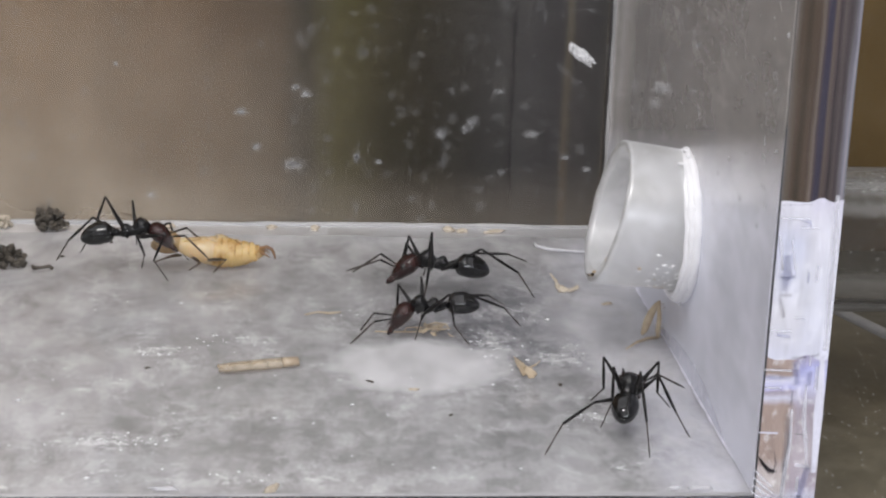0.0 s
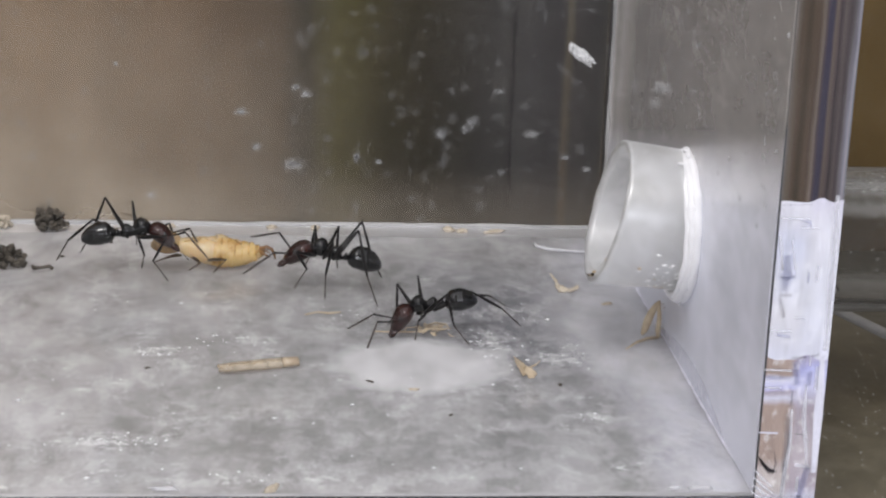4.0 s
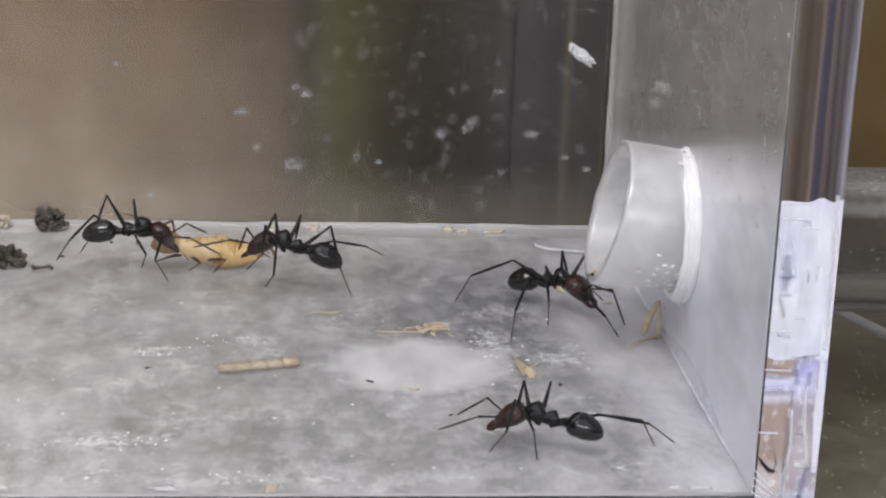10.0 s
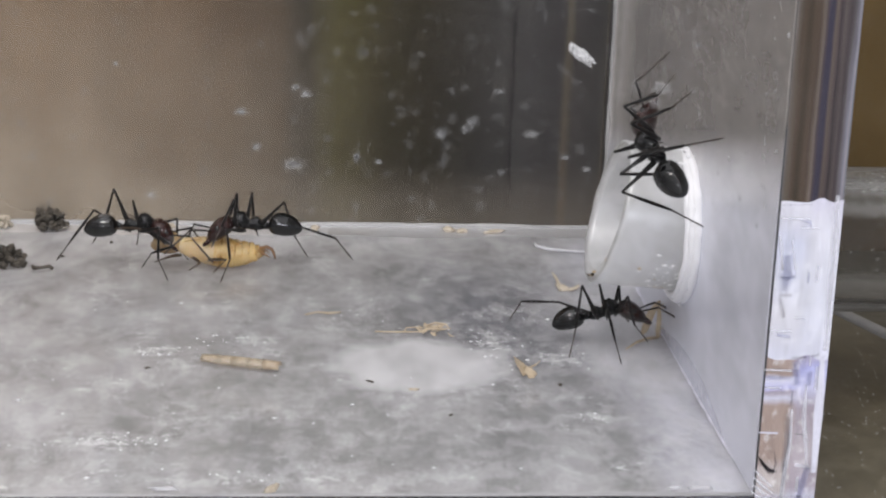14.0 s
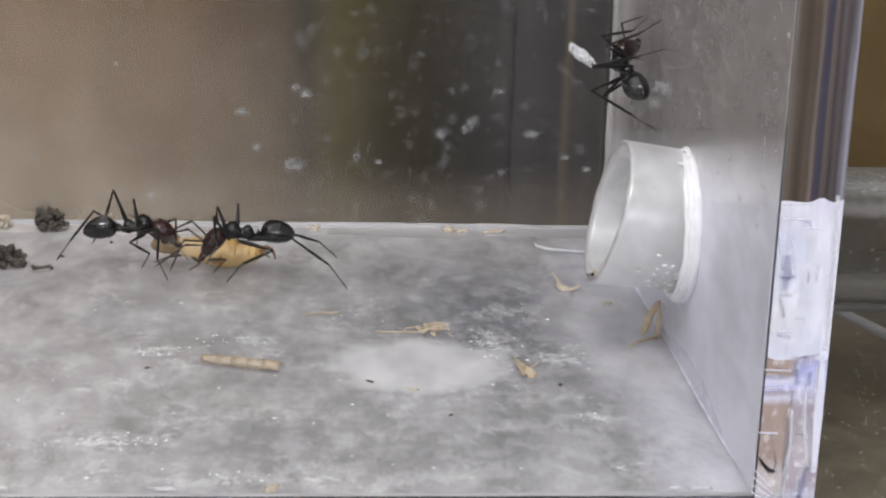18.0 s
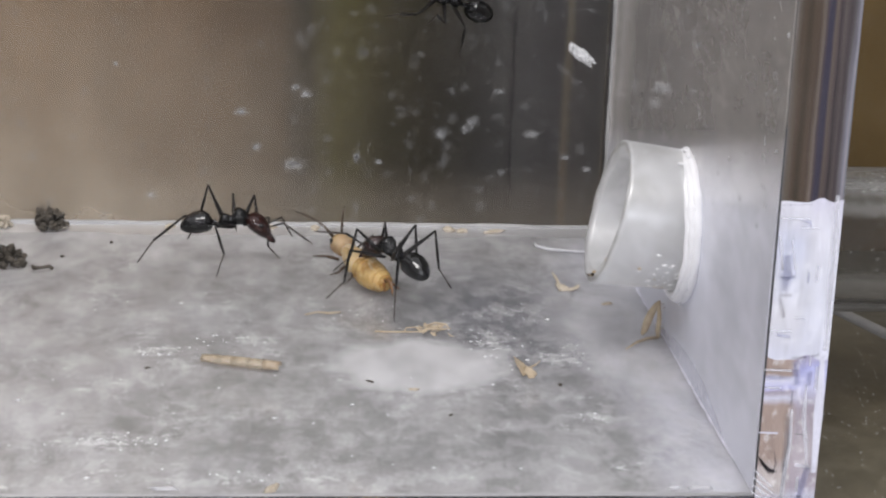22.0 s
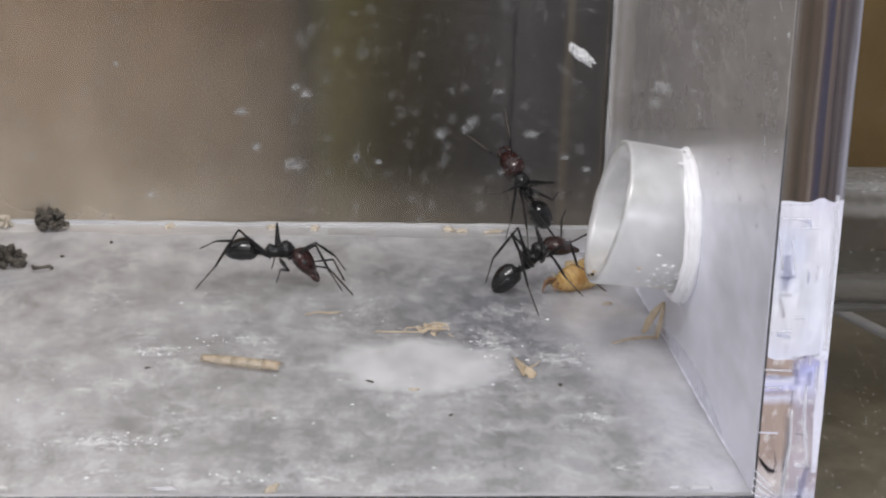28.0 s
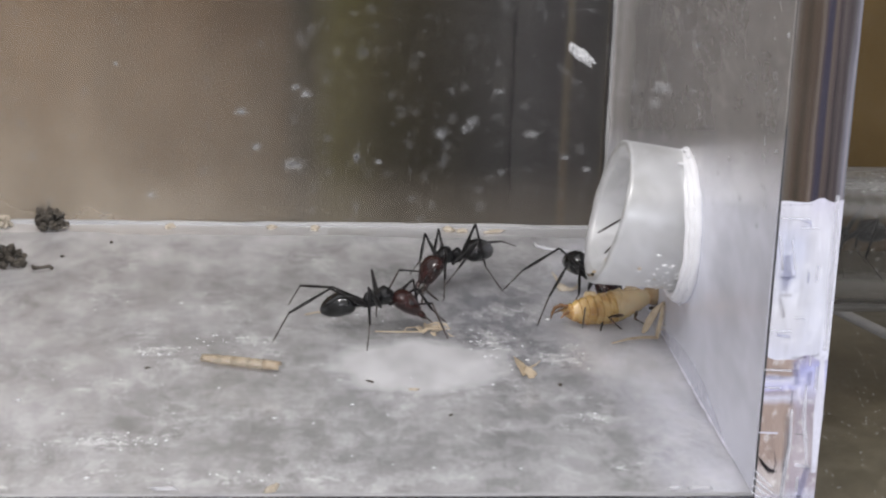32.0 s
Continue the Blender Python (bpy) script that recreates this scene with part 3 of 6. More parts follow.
def rod(points, radii, sides=8, bm=None):
    """A round tapered rod through points, in millimetres."""
    pts = [Vector(p) for p in points]
    rings = []
    for i, p in enumerate(pts):
        along = pts[min(i + 1, len(pts) - 1)] - pts[max(i - 1, 0)]
        rings.append((p, radii[i], radii[i], along))
    return loft(rings, sides, bm=bm)


def lump(centre, size, seed, rough=0.35, detail=2, bm=None):
    """An uneven crumb."""
    bm = bm or bmesh.new()
    made = bmesh.ops.create_icosphere(bm, subdivisions=detail, radius=1)
    for v in made["verts"]:
        k = 1 + rough * noise.noise(v.co * 1.7 + Vector((seed * 7.3, seed, 0))) + 0.5 * rough * noise.noise(v.co * 4 + Vector((seed, 3, seed)))
        v.co = (Vector(centre) + Vector((v.co.x * size[0], v.co.y * size[1], v.co.z * size[2])) * k) * MM
    return bm


def thing(name, m, label, category, group="", kind=""):
    ob = new(name)
    ob.matrix_basis = m
    ob.empty_display_size = 0.002
    return tagged(ob, label, category, group, kind)


# ---- the setting ----
tagged(part("tabletop", block((-900, -500, -34), (900, 900, -4.6), 3), TABLE), "dark dusty tabletop under the acrylic tray", "table", kind="structure")

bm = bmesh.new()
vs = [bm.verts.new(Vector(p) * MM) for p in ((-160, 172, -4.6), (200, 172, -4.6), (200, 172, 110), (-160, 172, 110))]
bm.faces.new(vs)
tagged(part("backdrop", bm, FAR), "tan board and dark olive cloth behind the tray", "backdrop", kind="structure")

# stretches unseen towards the camera, added to bounce light onto the wall edge
tagged(part("paper_sheet", block((LEFT - 12, -80, -4.55), (RIGHT + 3.6, BACK + 4, -4.1), 0.05), PAPER), "pale grey paper sheet under the tray", "paper", kind="structure")
bm = block((LEFT - WALL, FRONT - 0.2, -0.6), (RIGHT + WALL, BACK - 0.01, 0), 0.05)
for f in bm.faces:
    f.material_index = 0 if f.normal.z > 0.5 else 1
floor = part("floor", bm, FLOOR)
floor.data.materials.append(PANE)
tagged(floor, "milky scuffed acrylic tray floor with white scratches", "floor", kind="structure")


def holed_wall(x0, x1, y0, y1, z0, z1, cy, cz, r, sides=48):
    """A wall across x with a round hole through it."""
    bm = bmesh.new()
    outer, inner = [], []
    for x in (x0, x1):
        a, b = [], []
        for k in range(sides):
            t = 2 * math.pi * k / sides
            dy, dz = math.cos(t), math.sin(t)
            reach = min((y1 - cy) / dy if dy > 1e-6 else (y0 - cy) / dy if dy < -1e-6 else 1e9,
                        (z1 - cz) / dz if dz > 1e-6 else (z0 - cz) / dz if dz < -1e-6 else 1e9)
            a.append(bm.verts.new(Vector((x, cy + dy * reach, cz + dz * reach)) * MM))
            b.append(bm.verts.new(Vector((x, cy + dy * r, cz + dz * r)) * MM))
        outer.append(a)
        inner.append(b)
    corners = [[bm.verts.new(Vector((x, y, z)) * MM) for y, z in ((y1, z1), (y0, z1), (y0, z0), (y1, z0))] for x in (x0, x1)]

    def side_of(v):
        y, z = v.co.y / MM, v.co.z / MM
        return 0 if abs(y - y1) < 1e-3 else 1 if abs(z - z1) < 1e-3 else 2 if abs(y - y0) < 1e-3 else 3

    for k in range(sides):
        n = (k + 1) % sides
        for i in (0, 1):
            ring = [outer[i][k], outer[i][n], inner[i][n], inner[i][k]]
            a, b = side_of(outer[i][k]), side_of(outer[i][n])
            if a != b:
                ring.insert(1, corners[i][{(0, 1): 0, (1, 2): 1, (2, 3): 2, (3, 0): 3}[(a, b)]])
            bm.faces.new(ring)
        bm.faces.new((inner[0][k], inner[0][n], inner[1][n], inner[1][k]))
    for k in range(4):
        n = (k + 1) % 4
        bm.faces.new((corners[0][k], corners[0][n], corners[1][n], corners[1][k]))
    return bm


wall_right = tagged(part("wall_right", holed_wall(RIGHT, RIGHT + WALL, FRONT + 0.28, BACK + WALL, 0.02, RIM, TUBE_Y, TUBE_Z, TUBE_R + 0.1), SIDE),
                    "hazy acrylic side wall with painted floor reflection and a drilled hole", "wall", kind="structure")
for p in wall_right.data.polygons:
    p.use_smooth = False
tagged(part("wall_back", block((LEFT, BACK, -4.0), (RIGHT - 0.02, BACK + WALL, RIM), 0.1), REAR), "dusty clear acrylic back wall", "wall", kind="structure")
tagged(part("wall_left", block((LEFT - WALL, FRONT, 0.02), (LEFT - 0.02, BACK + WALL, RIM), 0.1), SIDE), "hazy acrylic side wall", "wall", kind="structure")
front_pane = tagged(part("wall_front", block((LEFT - WALL, FRONT - 3.0, -4), (38.2, FRONT - 0.25, RIM), 0.05), PANE), "clear acrylic front pane with dust specks", "wall", kind="structure")
front_pane.visible_shadow = False

# The cut front end of the side wall, seen edge on: pieces one above the other, refracted light painted as different
# tints.
edge = thing("wall_edge", mm(0, 0, 0), "polished acrylic wall edge with painted tan and white refractions", "wall edge", kind="structure")
E0, E1 = RIGHT + 0.02, RIGHT + WALL
Y0, Y1 = FRONT - 0.1, FRONT + 0.25
def ragged_piece(z0, z1, top_wave, mat, words):
    """One length of the cut edge, with an uneven upper end."""
    bm = bmesh.new()
    n = 16
    for y in (Y0, Y1):
        for row in (0, 1):
            for i in range(n + 1):
                x = E0 + 0.06 + (E1 - E0 - 0.08) * i / n
                z = z0 if row == 0 else z1 + top_wave * noise.noise(Vector((x * 1.1, z1, 0)))
                bm.verts.new(Vector((x, y, z)) * MM)
    bm.verts.ensure_lookup_table()
    v = bm.verts
    row = n + 1
    for i in range(n):
        for a in (0, 2 * row):
            bm.faces.new((v[a + i], v[a + i + 1], v[a + row + i + 1], v[a + row + i]))
        for a in (0, row):
            bm.faces.new((v[a + i], v[a + i + 1], v[2 * row + a + i + 1], v[2 * row + a + i]))
    for i in (0, n):
        bm.faces.new((v[i], v[row + i], v[3 * row + i], v[2 * row + i]))
    ob = part("edge_piece", bm, mat, edge, words)
    for f in ob.data.polygons:
        f.use_smooth = False


def flat_rod(points, radii, bm):
    """A flat ribbon along points in the face of the cut edge."""
    rows = []
    for k, (x, y, z) in enumerate(points):
        a, b = points[max(k - 1, 0)], points[min(k + 1, len(points) - 1)]
        along = Vector((b[0] - a[0], 0, b[2] - a[2])).normalized()
        side = Vector((along.z, 0, -along.x)) * radii[k]
        if k == 0:
            x, z = x - along.x * radii[k], z - along.z * radii[k]
        if k == len(points) - 1:
            x, z = x + along.x * radii[k], z + along.z * radii[k]
        rows.append([bm.verts.new((Vector((x, y, z)) + side * e) * MM) for e in (-1, 0, 1)])
    for a, b in zip(rows, rows[1:]):
        for e in (0, 1):
            bm.faces.new((a[e], a[e + 1], b[e + 1], b[e]))


ragged_piece(19.0, RIM, 0, EDGE_TOP, "tan and violet refractions painted on the polished edge")
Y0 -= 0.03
ragged_piece(9.0, 19.4, 0.5, EDGE_MID, "edge part painted white for light piped through it")
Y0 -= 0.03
ragged_piece(-4, 9.3, 0.4, EDGE_LOW, "mauve and tan refractions painted on the lower edge")
part("joint", block((E0 - 0.02, FRONT - 0.2, -4), (E0 + 0.08, FRONT - 0.02, 24.0), 0.01, 1), JOINT, edge, "dark joint line")
Y = FRONT - 0.19
# ribbons over the pieces: painted glints and gathered tints, with a few dark marks
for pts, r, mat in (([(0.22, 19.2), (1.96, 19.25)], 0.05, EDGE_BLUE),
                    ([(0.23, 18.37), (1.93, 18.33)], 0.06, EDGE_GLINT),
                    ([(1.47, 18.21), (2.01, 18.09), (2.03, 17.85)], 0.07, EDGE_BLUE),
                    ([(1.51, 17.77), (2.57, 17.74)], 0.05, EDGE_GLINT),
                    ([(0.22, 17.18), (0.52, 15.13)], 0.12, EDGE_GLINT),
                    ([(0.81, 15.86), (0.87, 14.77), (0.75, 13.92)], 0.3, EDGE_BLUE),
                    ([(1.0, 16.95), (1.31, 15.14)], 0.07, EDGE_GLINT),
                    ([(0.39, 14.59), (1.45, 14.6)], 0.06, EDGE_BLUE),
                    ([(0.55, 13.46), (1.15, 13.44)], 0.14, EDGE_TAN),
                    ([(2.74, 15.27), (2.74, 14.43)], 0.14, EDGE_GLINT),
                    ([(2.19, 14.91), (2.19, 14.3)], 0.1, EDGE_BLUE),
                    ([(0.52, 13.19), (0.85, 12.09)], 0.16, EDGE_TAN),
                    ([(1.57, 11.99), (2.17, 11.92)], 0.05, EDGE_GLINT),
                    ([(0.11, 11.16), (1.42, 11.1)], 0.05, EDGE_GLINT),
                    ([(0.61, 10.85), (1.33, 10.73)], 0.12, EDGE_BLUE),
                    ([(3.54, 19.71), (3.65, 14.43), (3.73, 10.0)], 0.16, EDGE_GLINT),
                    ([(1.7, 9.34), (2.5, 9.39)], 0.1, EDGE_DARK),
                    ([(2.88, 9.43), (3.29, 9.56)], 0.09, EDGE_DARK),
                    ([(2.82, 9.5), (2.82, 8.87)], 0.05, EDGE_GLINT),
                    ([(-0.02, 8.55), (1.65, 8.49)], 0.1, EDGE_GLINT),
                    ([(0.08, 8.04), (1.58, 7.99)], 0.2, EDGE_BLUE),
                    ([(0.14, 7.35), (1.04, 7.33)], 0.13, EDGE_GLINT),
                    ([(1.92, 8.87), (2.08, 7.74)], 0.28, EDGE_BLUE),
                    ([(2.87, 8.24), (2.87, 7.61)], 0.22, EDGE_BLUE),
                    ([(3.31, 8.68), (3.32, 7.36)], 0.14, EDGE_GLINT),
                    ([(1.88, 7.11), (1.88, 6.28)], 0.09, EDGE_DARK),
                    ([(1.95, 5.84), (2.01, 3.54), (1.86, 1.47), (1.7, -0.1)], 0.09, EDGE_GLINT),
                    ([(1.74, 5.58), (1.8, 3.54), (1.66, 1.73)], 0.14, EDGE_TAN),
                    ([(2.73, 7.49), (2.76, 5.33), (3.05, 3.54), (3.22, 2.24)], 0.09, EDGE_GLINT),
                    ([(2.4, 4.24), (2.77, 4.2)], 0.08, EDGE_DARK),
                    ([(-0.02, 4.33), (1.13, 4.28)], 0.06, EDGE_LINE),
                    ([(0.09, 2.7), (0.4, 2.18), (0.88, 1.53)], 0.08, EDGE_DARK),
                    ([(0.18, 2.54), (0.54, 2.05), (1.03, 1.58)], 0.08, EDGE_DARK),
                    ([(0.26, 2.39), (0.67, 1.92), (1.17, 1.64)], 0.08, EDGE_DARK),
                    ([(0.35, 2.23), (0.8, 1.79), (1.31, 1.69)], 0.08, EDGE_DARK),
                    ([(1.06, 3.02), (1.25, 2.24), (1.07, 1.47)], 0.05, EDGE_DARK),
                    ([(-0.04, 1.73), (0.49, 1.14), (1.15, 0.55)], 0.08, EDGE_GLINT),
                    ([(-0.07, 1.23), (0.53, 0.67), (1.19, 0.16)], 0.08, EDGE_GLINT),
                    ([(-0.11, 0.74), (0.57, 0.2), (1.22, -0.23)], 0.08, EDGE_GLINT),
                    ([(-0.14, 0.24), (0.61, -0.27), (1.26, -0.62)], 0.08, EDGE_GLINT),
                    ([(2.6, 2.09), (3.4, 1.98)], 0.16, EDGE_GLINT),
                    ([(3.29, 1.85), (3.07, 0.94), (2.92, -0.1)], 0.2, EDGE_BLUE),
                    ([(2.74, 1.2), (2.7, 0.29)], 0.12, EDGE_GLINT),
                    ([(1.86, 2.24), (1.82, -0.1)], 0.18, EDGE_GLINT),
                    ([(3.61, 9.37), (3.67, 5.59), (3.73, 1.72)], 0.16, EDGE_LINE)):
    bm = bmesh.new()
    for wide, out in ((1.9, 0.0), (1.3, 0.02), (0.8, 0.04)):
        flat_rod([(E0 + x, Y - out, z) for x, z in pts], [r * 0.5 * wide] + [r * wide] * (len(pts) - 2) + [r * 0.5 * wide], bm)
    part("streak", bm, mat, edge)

# Glue in the tray's seams.
def seam(name, a, b, r, seed, label, bits=40, uneven=0.25, mat=None):
    rnd = random.Random(seed)
    a, b = Vector(a), Vector(b)
    pts = [a.lerp(b, i / bits) for i in range(bits + 1)]
    ob = part(name, rod(pts, [r * rnd.uniform(1 - uneven, 1 + uneven) for _ in pts], 8), mat or GLUE)
    return tagged(ob, label, "glue seam", kind="structure")


seam("trim_back", (LEFT, BACK - 0.1, 0.1), (RIGHT, BACK - 0.1, 0.1), 0.3, 3, "pale bead of dried glue along the back")
seam("trim_right", (RIGHT, 109.5, 0.0), (RIGHT, 147.0, 0.0), 0.09, 4, "thin bright bead of glue along the side", 90, 0.7, EDGE_LINE)
seam("trim_corner", (RIGHT - 0.1, BACK - 0.1, 0), (RIGHT - 0.1, BACK - 0.1, RIM), 0.18, 5, "pale glue in the upright corner")
seam("trim_front", (LEFT, FRONT - 0.1, 0.05), (RIGHT, FRONT - 0.1, 0.05), 0.12, 6, "pale bead of glue along the front")


# ---- the connecting tube ----
def sleeve(a, b, slant, wall, sides=48, seed=1):
    """A hollow tube between two ends of (x, y, z, radius); its first end is cut aslant."""
    rnd = random.Random(seed)
    bm = bmesh.new()
    steps = (0.0, 0.015, 0.04, 0.08, 0.2, 0.4, 0.6, 0.8, 1.0)
    skins = []
    for inner in (False, True):
        loops = []
        for i, k in enumerate(steps):
            x, y, z, r = [p + (q - p) * k for p, q in zip(a, b)]
            r -= wall if inner else 0
            r += (0.6 if inner else -0.12) * (i == 0)
            loop = []
            for j in range(sides):
                t = 2 * math.pi * j / sides
                dent = 0.025 * noise.noise(Vector((math.cos(t) * 2, math.sin(t) * 2, k * 3 + seed))) if seed == 1 else 0
                loop.append(bm.verts.new(Vector((x + slant * (1 - k) * 0.5 * math.sin(t) + rnd.uniform(-0.05, 0.05) * (i < 2), y + math.cos(t) * (r + dent), z + math.sin(t) * (r + dent))) * MM))
            loops.append(loop)
        skins.append(loops)
    for loops in skins:
        for u, v in zip(loops, loops[1:]):
            for j in range(sides):
                bm.faces.new((u[j], u[(j + 1) % sides], v[(j + 1) % sides], v[j]))
    for end in (0, -1):
        u, v = skins[0][end], skins[1][end]
        for j in range(sides):
            bm.faces.new((u[j], u[(j + 1) % sides], v[(j + 1) % sides], v[j])).material_index = 1 + end
    return bm


tube = thing("connecting_tube", mm(0, 0, 0), "frosted plastic connecting tube through the side wall", "tube")
part("inner_sleeve", sleeve((23.35, 129.2, 11.4, 5.4), (RIGHT + WALL, TUBE_Y, TUBE_Z, TUBE_R), 2.4, 1.05), TUBE, tube, "frosted white tube end").data.materials.append(TUBE_CUT)
part("outer_sleeve", sleeve((RIGHT + WALL + 0.02, TUBE_Y, 9.6, 5.5), (130, 129, 9.4, 5.5), 0, 0.8, seed=2), CLEAR_TUBE, tube, "cloudy clear hose outside")
rnd = random.Random(8)
bm = bmesh.new()
for out, wide, thick in ((-0.25, 0.3, 0.42), (-0.62, 0.2, 0.36), (-0.95, 0.08, 0.24)):
    loops = []
    for k in range(64):
        a = 2 * math.pi * k / 64
        t = thick * rnd.uniform(0.8, 1.2)
        r0 = TUBE_R + wide + rnd.uniform(-0.06, 0.06)
        loops.append([bm.verts.new(Vector((RIGHT + out + t * math.sin(j * math.pi / 4), TUBE_Y + math.cos(a) * (r0 + t * math.cos(j * math.pi / 4)), TUBE_Z + math.sin(a) * (r0 + t * math.cos(j * math.pi / 4)))) * MM) for j in range(8)])
    for k in range(64):
        u, v = loops[k], loops[(k + 1) % 64]
        for j in range(8):
            bm.faces.new((u[j], u[(j + 1) % 8], v[(j + 1) % 8], v[j]))
part("sealant_ring", bm, SEALANT, tube, "white sealant ring")
for k in range(7):
    a = rnd.choice((1.57, -1.57)) + rnd.uniform(-0.5, 0.5)
    at = Vector((RIGHT - 0.5 + rnd.uniform(-0.7, 0.3), TUBE_Y + math.cos(a) * (TUBE_R + 0.8), TUBE_Z + math.sin(a) * (TUBE_R + 0.75)))
    part("sealant_crumb", lump(at, (rnd.uniform(0.1, 0.25), 0.2, rnd.uniform(0.1, 0.2)), k, 0.6, 2), SEALANT, tube)
for k in range(46):
    a = rnd.gauss(3.88, 0.2) if k % 2 else rnd.uniform(3.4, 5.0)
    x = rnd.gauss(27.3, 0.9) if k % 2 else rnd.uniform(24.6, 28.4)
    near = 5.35 + (TUBE_R - 5.35) * (x - 23.1) / 10.15 + 0.03
    mid = (129.2 + (TUBE_Y - 129.2) * (x - 23.1) / 10.15, 11.45 + (TUBE_Z - 11.45) * (x - 23.1) / 10.15)
    part("fleck", lump((x, mid[0] + math.cos(a) * near, mid[1] + math.sin(a) * near), (rnd.uniform(0.06, 0.26), 0.1, rnd.uniform(0.05, 0.13)), k + 30, 0.9, 2), FLECK if k % 4 else STRAW, tube)
for k, a in enumerate((4.05, 4.2, 4.3, 4.5, 3.7)):
    part("grime", lump((23.25 + 1.4 * math.sin(a) + 0.08 * k, 129.2 + math.cos(a) * 4.85, 11.45 + math.sin(a) * 4.85), (0.16, 0.14, 0.1), k + 70, 0.8, 2), FRASS if k % 2 else STRAW, tube)

# ---- the ants ----
# Each leg: hip, where its foot rests, lengths of femur, tibia and tarsus (millimetres, for an ant of size 1).
LEGS = [((0.75, 0.32, -0.42), (2.6, 2.5), (2.5, 2.3, 1.7)), ((0.75, -0.32, -0.42), (2.6, -2.5), (2.5, 2.3, 1.7)),
        ((0.15, 0.36, -0.48), (0.2, 3.7), (2.7, 2.55, 1.9)), ((0.15, -0.36, -0.48), (0.2, -3.7), (2.7, 2.55, 1.9)),
        ((-0.55, 0.34, -0.4), (-3.6, 3.4), (3.3, 3.3, 2.3)), ((-0.55, -0.34, -0.4), (-3.6, -3.4), (3.3, 3.3, 2.3))]
HEAD_AT = (1.15, 0, 0.12)
STAND_HEIGHT = 2.3


def limb(length, radii, s):
    n = len(radii) - 1
    return rod([(length * s * i / n, 0, 0) for i in range(n + 1)], [r * s for r in radii], 8)


def build_ant(s, label):
    ant = thing("ant", mm(0, 0, 0), label, "ant", "ants in the tray")
    thorax = body([(1.3, 0.08, 0.16, 0.16), (1.16, 0.1, 0.34, 0.34), (0.92, 0.17, 0.56, 0.54), (0.58, 0.25, 0.67, 0.69), (0.25, 0.2, 0.6, 0.65), (0.02, 0.04, 0.42, 0.47),
                   (-0.16, -0.06, 0.35, 0.38), (-0.4, 0.02, 0.43, 0.5), (-0.72, 0.07, 0.47, 0.56), (-0.98, -0.08, 0.36, 0.38), (-1.12, -0.22, 0.16, 0.17)], s)
    part("thorax", thorax, CUTICLE, ant)
    part("petiole", body([(-1.05, -0.24, 0.1, 0.1), (-1.2, -0.2, 0.15, 0.16), (-1.36, -0.04, 0.2, 0.32), (-1.5, -0.1, 0.18, 0.24), (-1.66, -0.16, 0.12, 0.12)], s, 12), CUTICLE, ant)
    rings = [(-1.5, -0.12, 0.1, 0.1), (-1.6, -0.06, 0.45, 0.42), (-1.8, 0.02, 0.78, 0.74), (-2.15, 0.08, 1.0, 0.96), (-2.32, 0.09, 1.03, 0.99), (-2.36, 0.09, 1.005, 0.965), (-2.75, 0.08, 1.07, 1.03), (-3.1, 0.05, 1.04, 1.0),
             (-3.16, 0.05, 1.01, 0.97), (-3.55, -0.01, 0.9, 0.86), (-3.78, -0.05, 0.79, 0.75), (-3.83, -0.05, 0.76, 0.72), (-4.08, -0.1, 0.56, 0.53), (-4.26, -0.15, 0.34, 0.32), (-4.36, -0.18, 0.1, 0.1)]
    part("gaster", body([(-1.5 + (x + 1.5) * 0.9, z, w * 0.85, h * 0.86) for x, z, w, h in rings], s, 22), SHINY, ant, "glossy black gaster")
    hs = 1.08 * s
    head = part("head", body([(-0.05, 0.0, 0.16, 0.16), (0.05, 0.02, 0.46, 0.38), (0.25, 0.05, 0.76, 0.56), (0.6, 0.07, 0.9, 0.65), (1.0, 0.06, 0.89, 0.65), (1.4, 0.02, 0.8, 0.57), (1.75, -0.03, 0.67, 0.46), (2.0, -0.07, 0.5, 0.35), (2.12, -0.08, 0.3, 0.2)], hs, 18), RED, ant, "dark reddish head")
    for side in (1, -1):
        part("eye", lump((1.0 * hs, 0.74 * hs * side, 0.28 * hs), (0.22 * hs, 0.14 * hs, 0.2 * hs), 1, 0.0, 2), EYE_MAT, head)
        part("mandible", rod([(1.95 * hs, 0.38 * hs * side, -0.1 * hs), (2.3 * hs, 0.42 * hs * side, -0.14 * hs), (2.6 * hs, 0.22 * hs * side, -0.16 * hs), (2.72 * hs, 0.04 * hs * side, -0.16 * hs)], [0.17 * hs, 0.16 * hs, 0.12 * hs, 0.04 * hs], 8), RED, head)
    feelers = []
    for side in (1, -1):
        scape = part("antenna", limb(1.75, (0.05, 0.065, 0.075, 0.085), s), LIMB, ant)
        whip = part("flagellum", limb(2.7, (0.055, 0.075, 0.08, 0.08, 0.075, 0.04), s), PALE_LIMB, scape)
        feelers.append((side, scape, whip))
    legs = []
    for hip, rest, (f, t, ta) in LEGS:
        femur = part("leg", limb(f, (0.11, 0.18, 0.165, 0.125, 0.095, 0.085), s), LIMB, ant)
        tibia = part("tibia", limb(t, (0.08, 0.085, 0.115, 0.105, 0.08), s), LIMB, femur)
        tarsus = part("tarsus", limb(ta, (0.065, 0.055, 0.05, 0.045, 0.06, 0.025), s), PALE_LIMB, femur)
        legs.append((Vector(hip) * s, Vector((*rest, -STAND_HEIGHT)) * s, f * s, t * s, ta * s, femur, tibia, tarsus))
    return {"root": ant, "size": s, "head": head, "feelers": feelers, "legs": legs}


